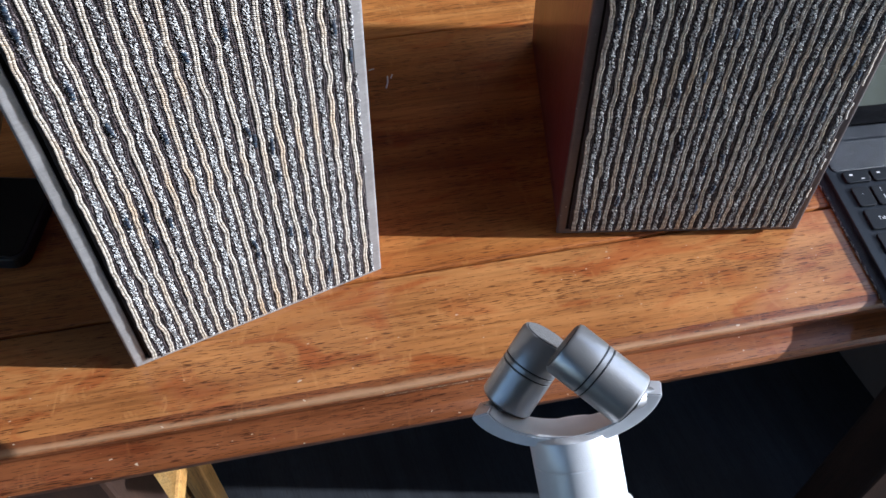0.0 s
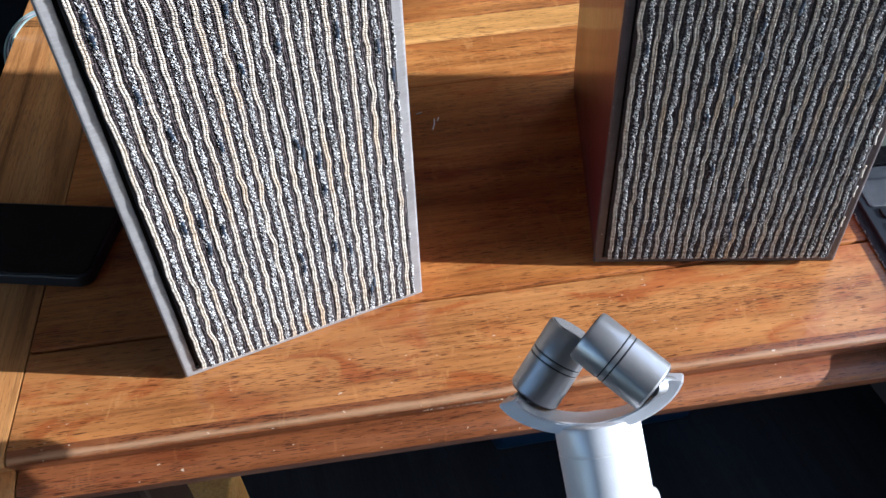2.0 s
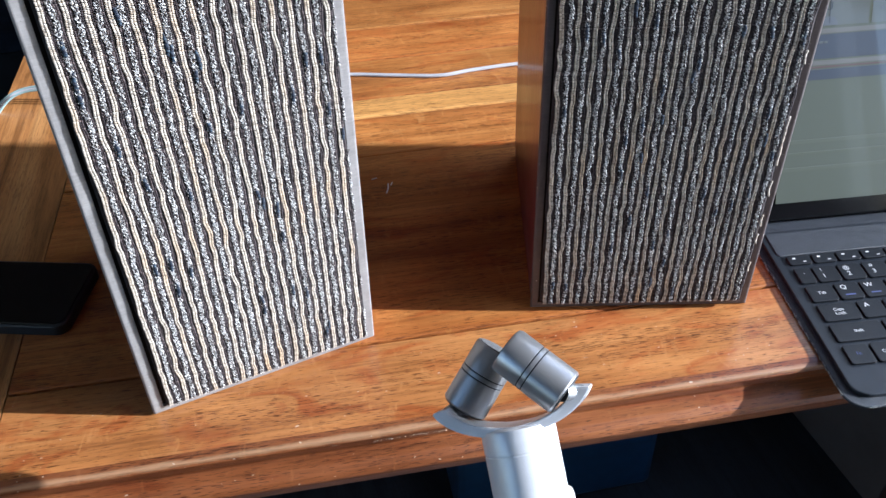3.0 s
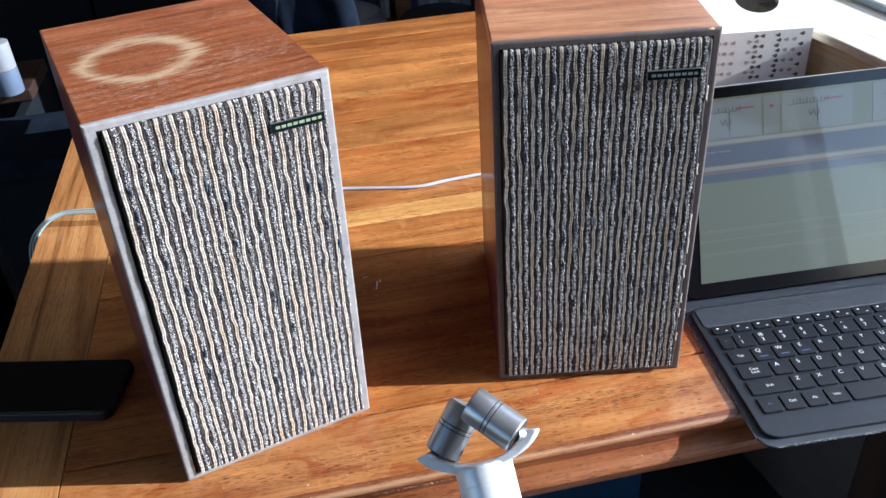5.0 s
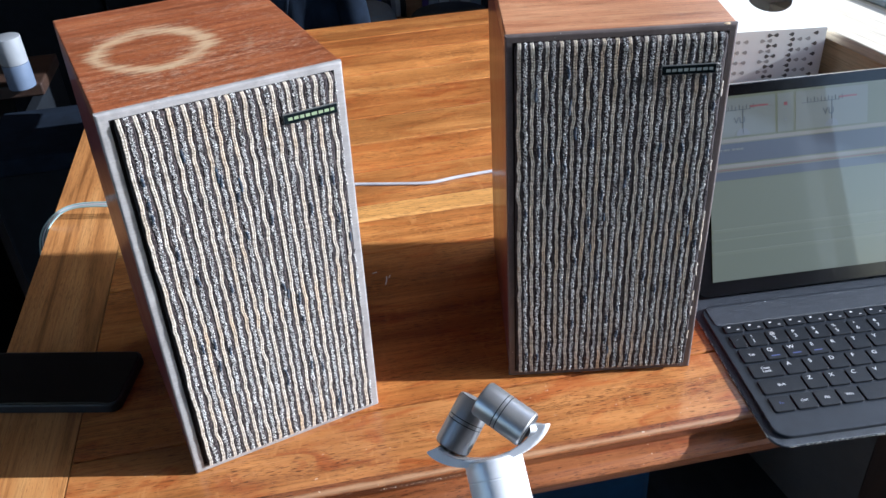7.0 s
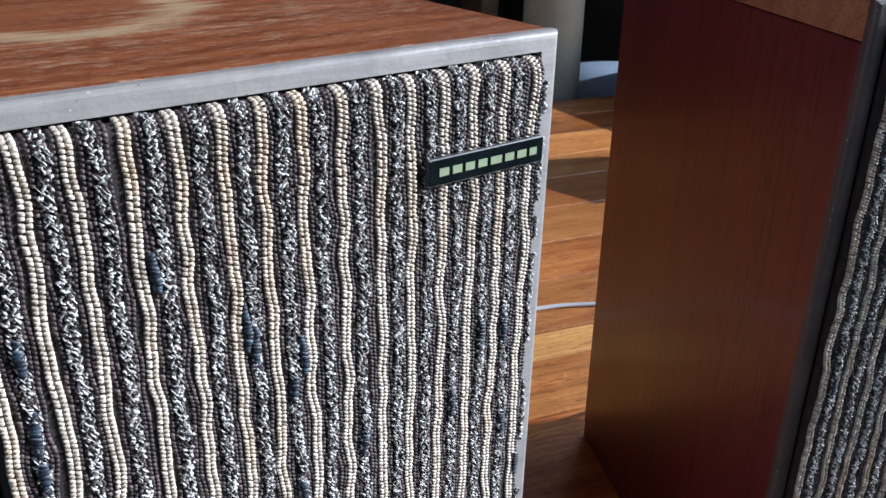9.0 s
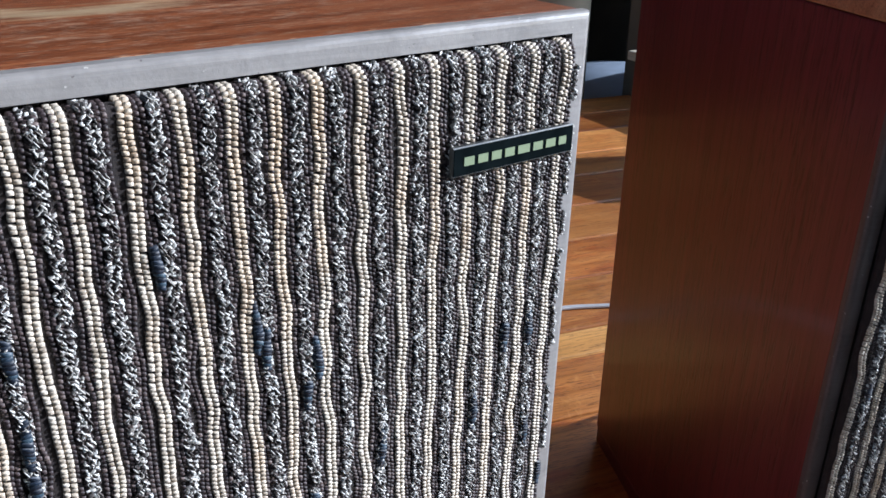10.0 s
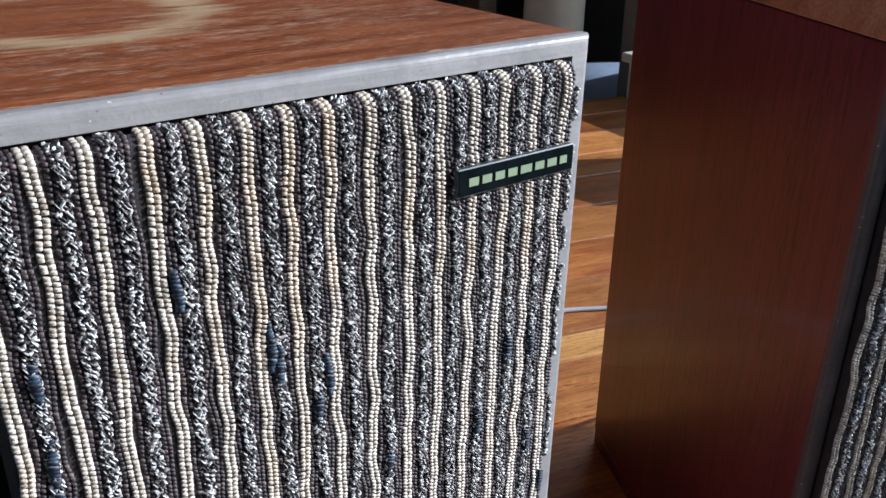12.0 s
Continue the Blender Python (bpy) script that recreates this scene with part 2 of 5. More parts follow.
def yarn(name, stops, rough=0.45, tint=None, spec=0.5, bump=0.0):
    """Thread whose bits each take their own shade."""
    m, n, l, b = mat_base(name, rough, 0.0, 0.0, spec)
    geo = n.new("ShaderNodeNewGeometry")
    ramp = add_ramp(n, stops)
    l.new(geo.outputs["Random Per Island"], ramp.inputs["Fac"])
    col = ramp.outputs["Color"]
    tc = n.new("ShaderNodeTexCoord")
    if tint:
        z = add_noise(n, l, tc.outputs["Object"], 22.0, 3)
        zr = add_ramp(n, [(0.5, (1, 1, 1)), (0.72, tint)])
        l.new(z.outputs["Fac"], zr.inputs["Fac"])
        col = add_mix(n, l, 1.0, col, zr.outputs["Color"], "MULTIPLY")
    mp = n.new("ShaderNodeMapping")
    mp.inputs["Scale"].default_value = (5200, 900, 900)
    l.new(tc.outputs["Object"], mp.inputs["Vector"])
    fib = add_noise(n, l, mp.outputs[0], 1.0, 2)
    fr = add_ramp(n, [(0.3, (0.72, 0.72, 0.72)), (0.7, (1.1, 1.1, 1.1))])
    l.new(fib.outputs["Fac"], fr.inputs["Fac"])
    col = add_mix(n, l, 1.0, col, fr.outputs["Color"], "MULTIPLY")
    l.new(col, b.inputs["Base Color"])
    return m


# the bluish base colour stands in for sky haze reflected on the glass
def glowing(name, colour, strength, base=(0.034, 0.046, 0.062), rough=0.3):
    m, n, l, b = mat_base(name, rough, 0.0, 1.0)
    b.inputs["Coat Roughness"].default_value = 0.03
    b.inputs["Base Color"].default_value = (*base, 1)
    b.inputs["Emission Color"].default_value = (*colour, 1)
    b.inputs["Emission Strength"].default_value = strength
    return m


TABLE_X = wood("table_timber", (0.24, 0.074, 0.018), (0.41, 0.146, 0.034), (0.58, 0.260, 0.070), "X", 0.36, 0.4, grain=1.2, spread=0.26, figure=1.2, pore=0.8, mottle=0.8)
TABLE_EDGE = wood("edge_board_timber", (0.24, 0.088, 0.025), (0.39, 0.162, 0.047), (0.54, 0.262, 0.088), "X", 0.32, 0.6, grain=1.2, spread=0.26, figure=1.2, pore=0.9, mottle=0.9, arris=-0.0795)
MOULDING = wood("moulding_timber", (0.15, 0.048, 0.017), (0.255, 0.090, 0.030), (0.36, 0.150, 0.052), "X", 0.34, 0.5, grain=1.4, spread=0.3, figure=1.2, pore=0.9, mottle=0.8, arris=-0.0795)
TABLE_Y = wood("end_board_timber", (0.22, 0.088, 0.025), (0.47, 0.212, 0.066), (0.60, 0.32, 0.115), "Y", 0.36, 0.45, grain=1.3, spread=0.2, figure=3.4, pore=0.4)
TABLE_GOLD = wood("golden_board_timber", (0.40, 0.185, 0.05), (0.60, 0.31, 0.09), (0.74, 0.44, 0.16), "X", 0.36, 0.4, grain=1.2, spread=0.22, figure=1.4, pore=0.7)
TABLE_PALE = wood("pale_board_timber", (0.32, 0.116, 0.030), (0.53, 0.218, 0.055), (0.69, 0.345, 0.108), "X", 0.36, 0.4, grain=1.1, spread=0.26, figure=1.4, pore=0.7, mottle=0.7)
TEAK_RING = wood("teak_veneer_ringed", (0.215, 0.055, 0.019), (0.355, 0.108, 0.038), (0.47, 0.172, 0.066), "X", 0.42, 0.3, grain=3.6, spread=0.2, ring=(0.0475, 0.083, 0.0328, 0.0085), fade=0.06, figure=2.4, pore=0.9, fleck=0.55)
# worn, faded veneer, lightened further to stand in for window glare on top
TEAK = wood("teak_veneer", (0.27, 0.104, 0.050), (0.405, 0.180, 0.088), (0.52, 0.265, 0.138), "X", 0.42, 0.35, grain=1.8, spread=0.28, fade=0.65, figure=2.0, pore=0.5)
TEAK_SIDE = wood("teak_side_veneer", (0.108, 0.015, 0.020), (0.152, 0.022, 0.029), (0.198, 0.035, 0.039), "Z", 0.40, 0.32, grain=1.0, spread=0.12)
PINE = wood("pale_pine", (0.60, 0.42, 0.23), (0.76, 0.58, 0.36), (0.84, 0.69, 0.48), "Y", 0.5, 0.05, grain=0.7, spread=0.12, pore=0.15)
# sill copy of the pine, its glare in the sun put into the colour
SILL_PINE = wood("sunlit_pine", (0.74, 0.64, 0.48), (0.82, 0.74, 0.60), (0.86, 0.80, 0.68), "Y", 0.5, 0.05, grain=0.7, spread=0.06, pore=0.1)
CHAIR_WOOD = wood("chair_timber", (0.40, 0.20, 0.055), (0.58, 0.33, 0.10), (0.68, 0.45, 0.18), "Z", 0.4, 0.2, spread=0.15)
SHELF_WOOD = wood("shelf_timber", (0.21, 0.105, 0.048), (0.33, 0.175, 0.085), (0.43, 0.25, 0.13), "X", 0.5, 0.1)
LEG_WOOD = wood("dark_leg_timber", (0.022, 0.011, 0.007), (0.040, 0.020, 0.012), (0.060, 0.031, 0.018), "Z", 0.5, 0.1)
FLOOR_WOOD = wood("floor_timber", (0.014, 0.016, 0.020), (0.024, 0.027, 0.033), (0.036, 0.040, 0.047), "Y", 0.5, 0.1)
# one taupe paint, light and shade in its colour: sunlit speaker, shaded speaker
LIT_FRAME = worn_paint("taupe_paint_lit", (0.288, 0.271, 0.259), 0.36)
SHADED_FRAME = worn_paint("taupe_paint_shaded", (0.105, 0.082, 0.075), 0.42)
CLOTH = plain("dark_weave_backing", (0.024, 0.017, 0.016), 0.8, vary=0.4, scale=300, bump=0.6)
CREAM = yarn("cream_yarn", [(0.0, (0.32, 0.262, 0.20)), (0.3, (0.51, 0.44, 0.355)), (0.7, (0.61, 0.535, 0.435)), (1.0, (0.73, 0.66, 0.56))], 0.42, tint=(1.0, 0.84, 0.66))
DARK = yarn("dark_yarn", [(0.0, (0.014, 0.010, 0.011)), (0.5, (0.044, 0.031, 0.033)), (0.85, (0.082, 0.060, 0.059)), (1.0, (0.17, 0.13, 0.12))], 0.5, spec=0.35)
FANCY = yarn("silver_yarn", [(0.0, (0.026, 0.021, 0.021)), (0.24, (0.08, 0.067, 0.063)), (0.38, (0.30, 0.28, 0.26)), (0.70, (0.64, 0.62, 0.58)), (1.0, (0.90, 0.89, 0.86))], 0.32, spec=0.6)
NAVY = yarn("navy_yarn", [(0.0, (0.010, 0.014, 0.024)), (0.6, (0.020, 0.032, 0.055)), (1.0, (0.05, 0.085, 0.12))], 0.5)
BADGE = plain("badge_black", (0.006, 0.009, 0.010), 0.6, vary=0.3, scale=200, spec=0.0)
BADGE_RIM = plain("badge_rim", (0.22, 0.225, 0.22), 0.35, 0.8, vary=0.1)
BADGE_MARK = plain("badge_green", (0.25, 0.31, 0.18), 0.5, vary=0.06)
BADGE_GREY = plain("badge_grey", (0.17, 0.19, 0.18), 0.5, vary=0.1)
SILVER = plain("silver_paint", (0.45, 0.445, 0.445), 0.34, 0.8, vary=0.04, scale=90, bump=0.1)
PALE_SILVER = plain("pale_silver_paint", (0.74, 0.745, 0.76), 0.36, 0.25, vary=0.05, scale=90, bump=0.1)
GRILLE_GREY = plain("grey_mesh", (0.20, 0.20, 0.20), 0.5, 0.5, vary=0.1, scale=900, bump=0.6)
BLACK = plain("black_plastic", (0.018, 0.02, 0.023), 0.42, vary=0.25, scale=80, bump=0.2)
GLOSS_BLACK = plain("black_glass", (0.006, 0.006, 0.007), 0.14, vary=0.2)
DECK = plain("deck_black", (0.011, 0.014, 0.019), 0.38, vary=0.2, scale=80, bump=0.2, spec=0.55)
LEATHER = plain("black_leatherette", (0.024, 0.029, 0.037), 0.44, vary=0.25, scale=150, bump=0.8, spec=0.55)
KEY = plain("key_black", (0.006, 0.007, 0.009), 0.40, vary=0.15, scale=120, bump=0.2)
LEGEND = plain("key_legend_white", (0.75, 0.75, 0.74), 0.6, vary=0.02)
LEGEND_BLUE = plain("key_legend_blue", (0.09, 0.11, 0.26), 0.6, vary=0.02)
CARD = plain("white_card", (0.78, 0.76, 0.70), 0.7, vary=0.04)
CARD_IN = plain("card_inside", (0.30, 0.29, 0.27), 0.9, vary=0.05)
DROP = [plain("drop_dark", (0.10, 0.09, 0.075), 0.7), plain("drop_mid", (0.36, 0.34, 0.30), 0.7)]
CABLE = plain("grey_cable", (0.50, 0.49, 0.50), 0.4, vary=0.08)
CABLE_GREEN = plain("green_cable", (0.30, 0.42, 0.40), 0.4, vary=0.08)
NAVY_CLOTH = plain("navy_wool", (0.007, 0.011, 0.019), 0.95, vary=0.35, scale=30, bump=0.8, spec=0.1)
BLUE = plain("blue_plastic", (0.009, 0.04, 0.085), 0.5, vary=0.2)
WHITE = plain("white_plastic", (0.75, 0.75, 0.75), 0.45, vary=0.04)
PALE_BLUE = plain("pale_blue_label", (0.30, 0.36, 0.46), 0.5, vary=0.08)
WALL = plain("brown_wall", (0.125, 0.098, 0.075), 0.8, vary=0.2, scale=6)
CEIL = plain("ceiling_paint", (0.35, 0.32, 0.28), 0.8, vary=0.1, scale=6)
WHITE_PAINT = plain("white_paint", (0.78, 0.77, 0.74), 0.5, vary=0.05)
GREY_METAL = plain("grey_bar", (0.20, 0.23, 0.25), 0.4, 0.3, vary=0.1)
CHARCOAL = plain("charcoal_case", (0.045, 0.050, 0.056), 0.7, vary=0.2)
GROUND = plain("pale_yard", (0.80, 0.79, 0.76), 0.9, vary=0.2, scale=2)
NIGHT = plain("blue_black_paint", (0.006, 0.008, 0.011), 0.8, vary=0.2, spec=0.15)
SCRATCH = plain("bare_scratched_wood", (0.55, 0.45, 0.33), 0.7, vary=0.15)
STEEL = plain("bright_wire", (0.7, 0.7, 0.7), 0.2, 0.9, vary=0.05)


# ---- builders ----
def link_mesh(name, bm, material, parent=None, label="", smooth=False):
    me = bpy.data.meshes.new(name)
    bmesh.ops.recalc_face_normals(bm, faces=bm.faces)
    bm.to_mesh(me)
    bm.free()
    for p in me.polygons:
        p.use_smooth = smooth
    if smooth:
        me.set_sharp_from_angle(angle=radians(38))
    for mm in material if isinstance(material, (list, tuple)) else [material]:
        me.materials.append(mm)
    ob = new(name, me)
    if parent is not None:
        ob.parent = parent
    if label:
        ob["label"] = label
    return ob


def part(name, bm, material, parent, label="", smooth=False):
    return link_mesh(name, bm, material, parent, label, smooth)


def thing(name, m, label, category, group="", kind=""):
    ob = new(name)
    ob.matrix_basis = m
    ob.empty_display_size = 0.05
    return tagged(ob, label, category, group, kind)


def box(x0, x1, y0, y1, z0, z1, bevel=0.0, seg=2, bm=None):
    own = bm is None
    bm = bm or bmesh.new()
    r = bmesh.ops.create_cube(bm, size=1.0)
    for v in r["verts"]:
        v.co = Vector(((x0 + x1) / 2 + v.co.x * (x1 - x0), (y0 + y1) / 2 + v.co.y * (y1 - y0), (z0 + z1) / 2 + v.co.z * (z1 - z0)))
    if bevel:
        edges = list({e for v in r["verts"] for e in v.link_edges})
        bmesh.ops.bevel(bm, geom=edges, offset=bevel, segments=seg, profile=0.5, affect="EDGES")
    return bm


def extrude_profile(pts, x0, x1, axis="X"):
    """A closed profile in (y, z), drawn out along x."""
    bm = bmesh.new()
    a = [bm.verts.new((x0, y, z)) for y, z in pts]
    b = [bm.verts.new((x1, y, z)) for y, z in pts]
    k = len(pts)
    for i in range(k):
        bm.faces.new((a[i], a[(i + 1) % k], b[(i + 1) % k], b[i]))
    bm.faces.new(a)
    bm.faces.new(b[::-1])
    return bm


def lathe(prof, seg=32, m=None, bm=None):
    """Turns (radius, height) round z."""
    bm = bm or bmesh.new()
    m = m or Matrix()
    rings = []
    for r, z in prof:
        rings.append([bm.verts.new(m @ Vector((r * math.cos(2 * math.pi * k / seg), r * math.sin(2 * math.pi * k / seg), z))) for k in range(seg)])
    for a, b in zip(rings, rings[1:]):
        for k in range(seg):
            bm.faces.new((a[k], a[(k + 1) % seg], b[(k + 1) % seg], b[k]))
    bm.faces.new(rings[0][::-1])
    bm.faces.new(rings[-1])
    return bm


def tube(pts, radius, seg=8, flat=1.0):
    """A round cord along points, smoothed."""
    fine = []
    p = [Vector(q) for q in pts]
    for i in range(len(p) - 1):
        a, b, c, d = p[max(i - 1, 0)], p[i], p[i + 1], p[min(i + 2, len(p) - 1)]
        for k in range(6):
            t = k / 6
            fine.append(0.5 * ((2 * b) + (c - a) * t + (2 * a - 5 * b + 4 * c - d) * t * t + (3 * b - a - 3 * c + d) * t ** 3))
    fine.append(p[-1])
    bm = bmesh.new()
    rings = []
    for i, q in enumerate(fine):
        d = (fine[min(i + 1, len(fine) - 1)] - fine[max(i - 1, 0)]).normalized()
        s = d.cross(Vector((0, 0, 1)))
        s = s.normalized() if s.length > 1e-4 else Vector((1, 0, 0))
        u = s.cross(d)
        rings.append([bm.verts.new(q + s * radius * math.cos(2 * math.pi * k / seg) + u * radius * flat * math.sin(2 * math.pi * k / seg)) for k in range(seg)])
    for a, b in zip(rings, rings[1:]):
        for k in range(seg):
            bm.faces.new((a[k], a[(k + 1) % seg], b[(k + 1) % seg], b[k]))
    bm.faces.new(rings[0][::-1])
    bm.faces.new(rings[-1])
    return bm


# ---- the room ----
TURN = radians(10.3)
T = Matrix.Rotation(TURN, 4, "Z")
ROOM = Matrix.Rotation(radians(19.5), 4, "Z")


def setting(name, bm, material, label, m=None, cat="structure"):
    ob = link_mesh(name, bm, material)
    ob.matrix_basis = m or Matrix()
    return tagged(ob, label, cat, kind="structure")


FLOOR_Z, CEIL_Z = -0.74, 1.75
RW, RE, RS, RN, RB, WE = -2.4, 0.625, -3.0, 2.75, 0.80, 1.75
floor_bm = box(RW, RE, RS, RN, FLOOR_Z - 0.1, FLOOR_Z)
box(RE + 0.0001, WE, RB, RN, FLOOR_Z - 0.1, FLOOR_Z, bm=floor_bm)
setting("floor", floor_bm, FLOOR_WOOD, "dark blue-grey timber floor under the table", ROOM, "floor")
ceil_bm = box(RW, RE, RS, RN, CEIL_Z, CEIL_Z + 0.1)
box(RE + 0.0001, WE, RB, RN, CEIL_Z, CEIL_Z + 0.1, bm=ceil_bm)
setting("ceiling", ceil_bm, CEIL, "dull painted ceiling of the room", ROOM, "ceiling")
LO, HI = FLOOR_Z - 0.1, CEIL_Z + 0.1
# west wall with an unseen window added as fill light, behind the camera's shoulder
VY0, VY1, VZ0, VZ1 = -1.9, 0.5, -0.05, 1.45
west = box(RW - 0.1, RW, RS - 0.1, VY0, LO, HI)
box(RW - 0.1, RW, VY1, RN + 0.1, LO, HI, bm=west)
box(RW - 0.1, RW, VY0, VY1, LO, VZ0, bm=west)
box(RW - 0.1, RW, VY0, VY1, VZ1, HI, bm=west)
setting("wall_west", west, WALL, "dark brown wall of the room with an added opening", ROOM, "wall")
win2 = thing("fill_window", ROOM, "unseen window added in the wall across the room for fill", "window", kind="structure")
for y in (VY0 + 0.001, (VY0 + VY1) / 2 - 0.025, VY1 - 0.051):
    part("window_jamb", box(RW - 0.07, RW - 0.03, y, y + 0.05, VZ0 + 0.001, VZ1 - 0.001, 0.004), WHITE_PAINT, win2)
setting("wall_north", box(RW, WE, RN, RN + 0.1, LO, HI), WALL, "dark brown wall behind the shelves", ROOM, "wall")
setting("wall_south", box(RW, RE, RS - 0.1, RS, LO, HI), WALL, "dark brown wall of the room", ROOM, "wall")
# window wall: an added tall opening to the south, a sill beside the table, returning east beyond it
WX0, WX1, WY0, WYS, WY1, WZ0, WZ1 = RE, RE + 0.12, -1.35, -0.06, 0.76, 0.045, 1.3
setting("wall_east_below", box(WX0, WX1, WYS, RB, LO, WZ0), WALL, "dark brown wall below the window", ROOM, "wall")
# unseen taller opening south of the sill, so that sun reaches the stool
setting("wall_east_low", box(WX0, WX1, RS, WYS, LO, -0.55), WALL, "dark brown wall below the added tall opening", ROOM, "wall")
setting("wall_east_above", box(WX0, WX1, RS, RB, WZ1, HI), WALL, "dark brown wall above the window", ROOM, "wall")
setting("wall_east_south", box(WX0, WX1, RS, WY0, -0.55, WZ1), WALL, "dark brown wall beside the window", ROOM, "wall")
setting("wall_east_pier", box(WX0, WX1, WY1, RB, WZ0, WZ1), WALL, "dark brown pier beside the window", ROOM, "wall")
# return wall, added; unseen opening into the bay for sun on cushion, chair
BX0, BX1, BZ0, BZ1 = 0.80, 1.50, 0.13, 0.60
ret = box(WX1, WE + 0.1, RB - 0.04, RB, LO, BZ0)
box(WX1, WE + 0.1, RB - 0.04, RB, BZ1, HI, bm=ret)
box(WX1, BX0, RB - 0.04, RB, BZ0, BZ1, bm=ret)
box(BX1, WE + 0.1, RB - 0.04, RB, BZ0, BZ1, bm=ret)
# white only to give a bright view out of the window
setting("wall_east_return", ret, WHITE_PAINT, "added white return wall with an unseen opening for sun", ROOM, "wall")
setting("wall_east_north", box(WE, WE + 0.1, RB, RN, LO, HI), WALL, "dark brown wall of the bay", ROOM, "wall")
setting("ground", box(-60, 60, -60, 60, -1.2, -1.05), GROUND, "pale sunlit yard outside the window", ROOM, "ground")

win = thing("window_1", ROOM, "wide bright window with a grey lower rail", "window", kind="structure")
part("window_rail", box(0.698, 0.710, WYS, WY1 - 0.002, 0.0585, 0.0665, 0.003), GREY_METAL, win, "grey lower window rail")
part("window_head", box(WX0 + 0.02, WX0 + 0.06, WY0, WY1, WZ1 - 0.05, WZ1 - 0.002, 0.004), WHITE_PAINT, win)
part("window_jamb", box(WX0 + 0.02, WX0 + 0.06, WY0 + 0.002, WY0 + 0.05, -0.548, WZ1 - 0.05, 0.004), WHITE_PAINT, win)
part("window_jamb", box(WX0 + 0.02, WX0 + 0.06, WYS - 0.04, WYS - 0.002, -0.548, WZ1 - 0.05, 0.004), WHITE_PAINT, win)
setting("window_sill", box(0.590, WX1, WYS + 0.001, WY1 - 0.001, 0.0452, 0.058, 0.002), SILL_PINE, "pale knotty pine window sill board", ROOM, "sill")
setting("window_apron", box(0.606, WX0 - 0.001, WYS + 0.002, WY1, -0.34, 0.045, 0.002), PINE, "pale pine boarding below the window sill", ROOM, "trim")

# ---- the table ----
table = thing("table", T, "varnished orange-brown plank table with a moulded edge", "table")
EDGE = [(-0.0745, 0.0), (-0.0775, -0.0006), (-0.0800, -0.0020), (-0.0812, -0.0042), (-0.0806, -0.0065), (-0.0775, -0.0130), (-0.0768, -0.0148), (-0.0768, -0.0164),
        (-0.0850, -0.0180), (-0.0895, -0.0202), (-0.0915, -0.0230), (-0.0910, -0.0255), (-0.0875, -0.0345)]


def soft_rect(y0, y1, z0, z1, r=0.0012):
    return [(y0, z0), (y0, z1 - r), (y0 + r * 0.3, z1 - r * 0.3), (y0 + r, z1), (y1 - r, z1), (y1 - r * 0.3, z1 - r * 0.3), (y1, z1 - r), (y1, z0)]


UL, UR, GAP = -0.328, 0.46, 0.0011
part("board", extrude_profile([(-0.0118, -0.0345), (-0.0118, -0.001), (-0.0128, 0.0), (-0.0742, 0.0), (-0.0742, -0.0345)], UL + GAP, UR), TABLE_EDGE, table, "broad front board")
part("moulding", extrude_profile([(-0.0743, -0.0345), (-0.0743, 0.0)] + EDGE, UL + GAP, UR), MOULDING, table, "darker moulded front edge, knocked and rubbed")
part("board", extrude_profile([(0.905, -0.0345), (0.905, -0.001), (0.904, 0.0)] + EDGE, -0.403, UL), TABLE_Y, table, "paler end board with open grain")
for y0, y1, timber in ((-0.0105, 0.196, TABLE_X), (0.1972, 0.2545, TABLE_PALE), (0.2557, 0.2855, TABLE_GOLD), (0.2867, 0.356, TABLE_PALE), (0.3572, 0.422, TABLE_X), (0.4232, 0.492, TABLE_PALE),
                       (0.4932, 0.565, TABLE_X), (0.5662, 0.628, TABLE_PALE), (0.6292, 0.70, TABLE_PALE), (0.7012, 0.766, TABLE_X), (0.7672, 0.83, TABLE_PALE)):
    part("board", extrude_profile(soft_rect(y0, y1, -0.0345, 0.0, 0.0016), UL + GAP, UR), timber, table)
# scratched, unreadable marks on the hollow of the moulding
marks = bmesh.new()
mark_rng = random.Random(17)
slope = math.atan2(0.0031, 0.0065)
u = -0.112
while u < -0.052:
    tall, lean = mark_rng.uniform(0.0009, 0.0030), mark_rng.uniform(-0.5, 0.5)
    down = mark_rng.uniform(0.0085, 0.0105)
    place = Matrix.Translation((u, -0.0806 + (down - 0.0065) * 0.477 - 0.00012, -down)) @ Matrix.Rotation(slope, 4, "X") @ Matrix.Rotation(lean, 4, "Y")
    bmesh.ops.create_cube(marks, size=1.0, matrix=place @ Matrix.Diagonal((0.00034, 0.0002, tall, 1)))
    if mark_rng.random() < 0.3:
        bmesh.ops.create_cube(marks, size=1.0, matrix=place @ Matrix.Rotation(1.4, 4, "Y") @ Matrix.Diagonal((0.0003, 0.0002, 0.0018, 1)))
    u += mark_rng.choice((0.0011, 0.0014, 0.0018, 0.0034))
part("scratches", marks, SCRATCH, table, "pale scratched marks")["kind"] = "stuff"
part("table_core", box(-0.395, UR - 0.01, -0.07, 0.815, -0.05, -0.0347), LEG_WOOD, table, "dark under-frame")
for lx in (-0.36, UR - 0.08):
    for ly in (-0.03, 0.75):
        part("leg", box(lx, lx + 0.06, ly, ly + 0.06, FLOOR_Z, -0.0502, 0.004), LEG_WOOD, table)


# ---- loudspeakers ----
W, H, D = 0.14, 0.275, 0.175
GZ0, GZ1, GOUT = 0.0055, 0.2695, 0.0027
ROW = 0.00098


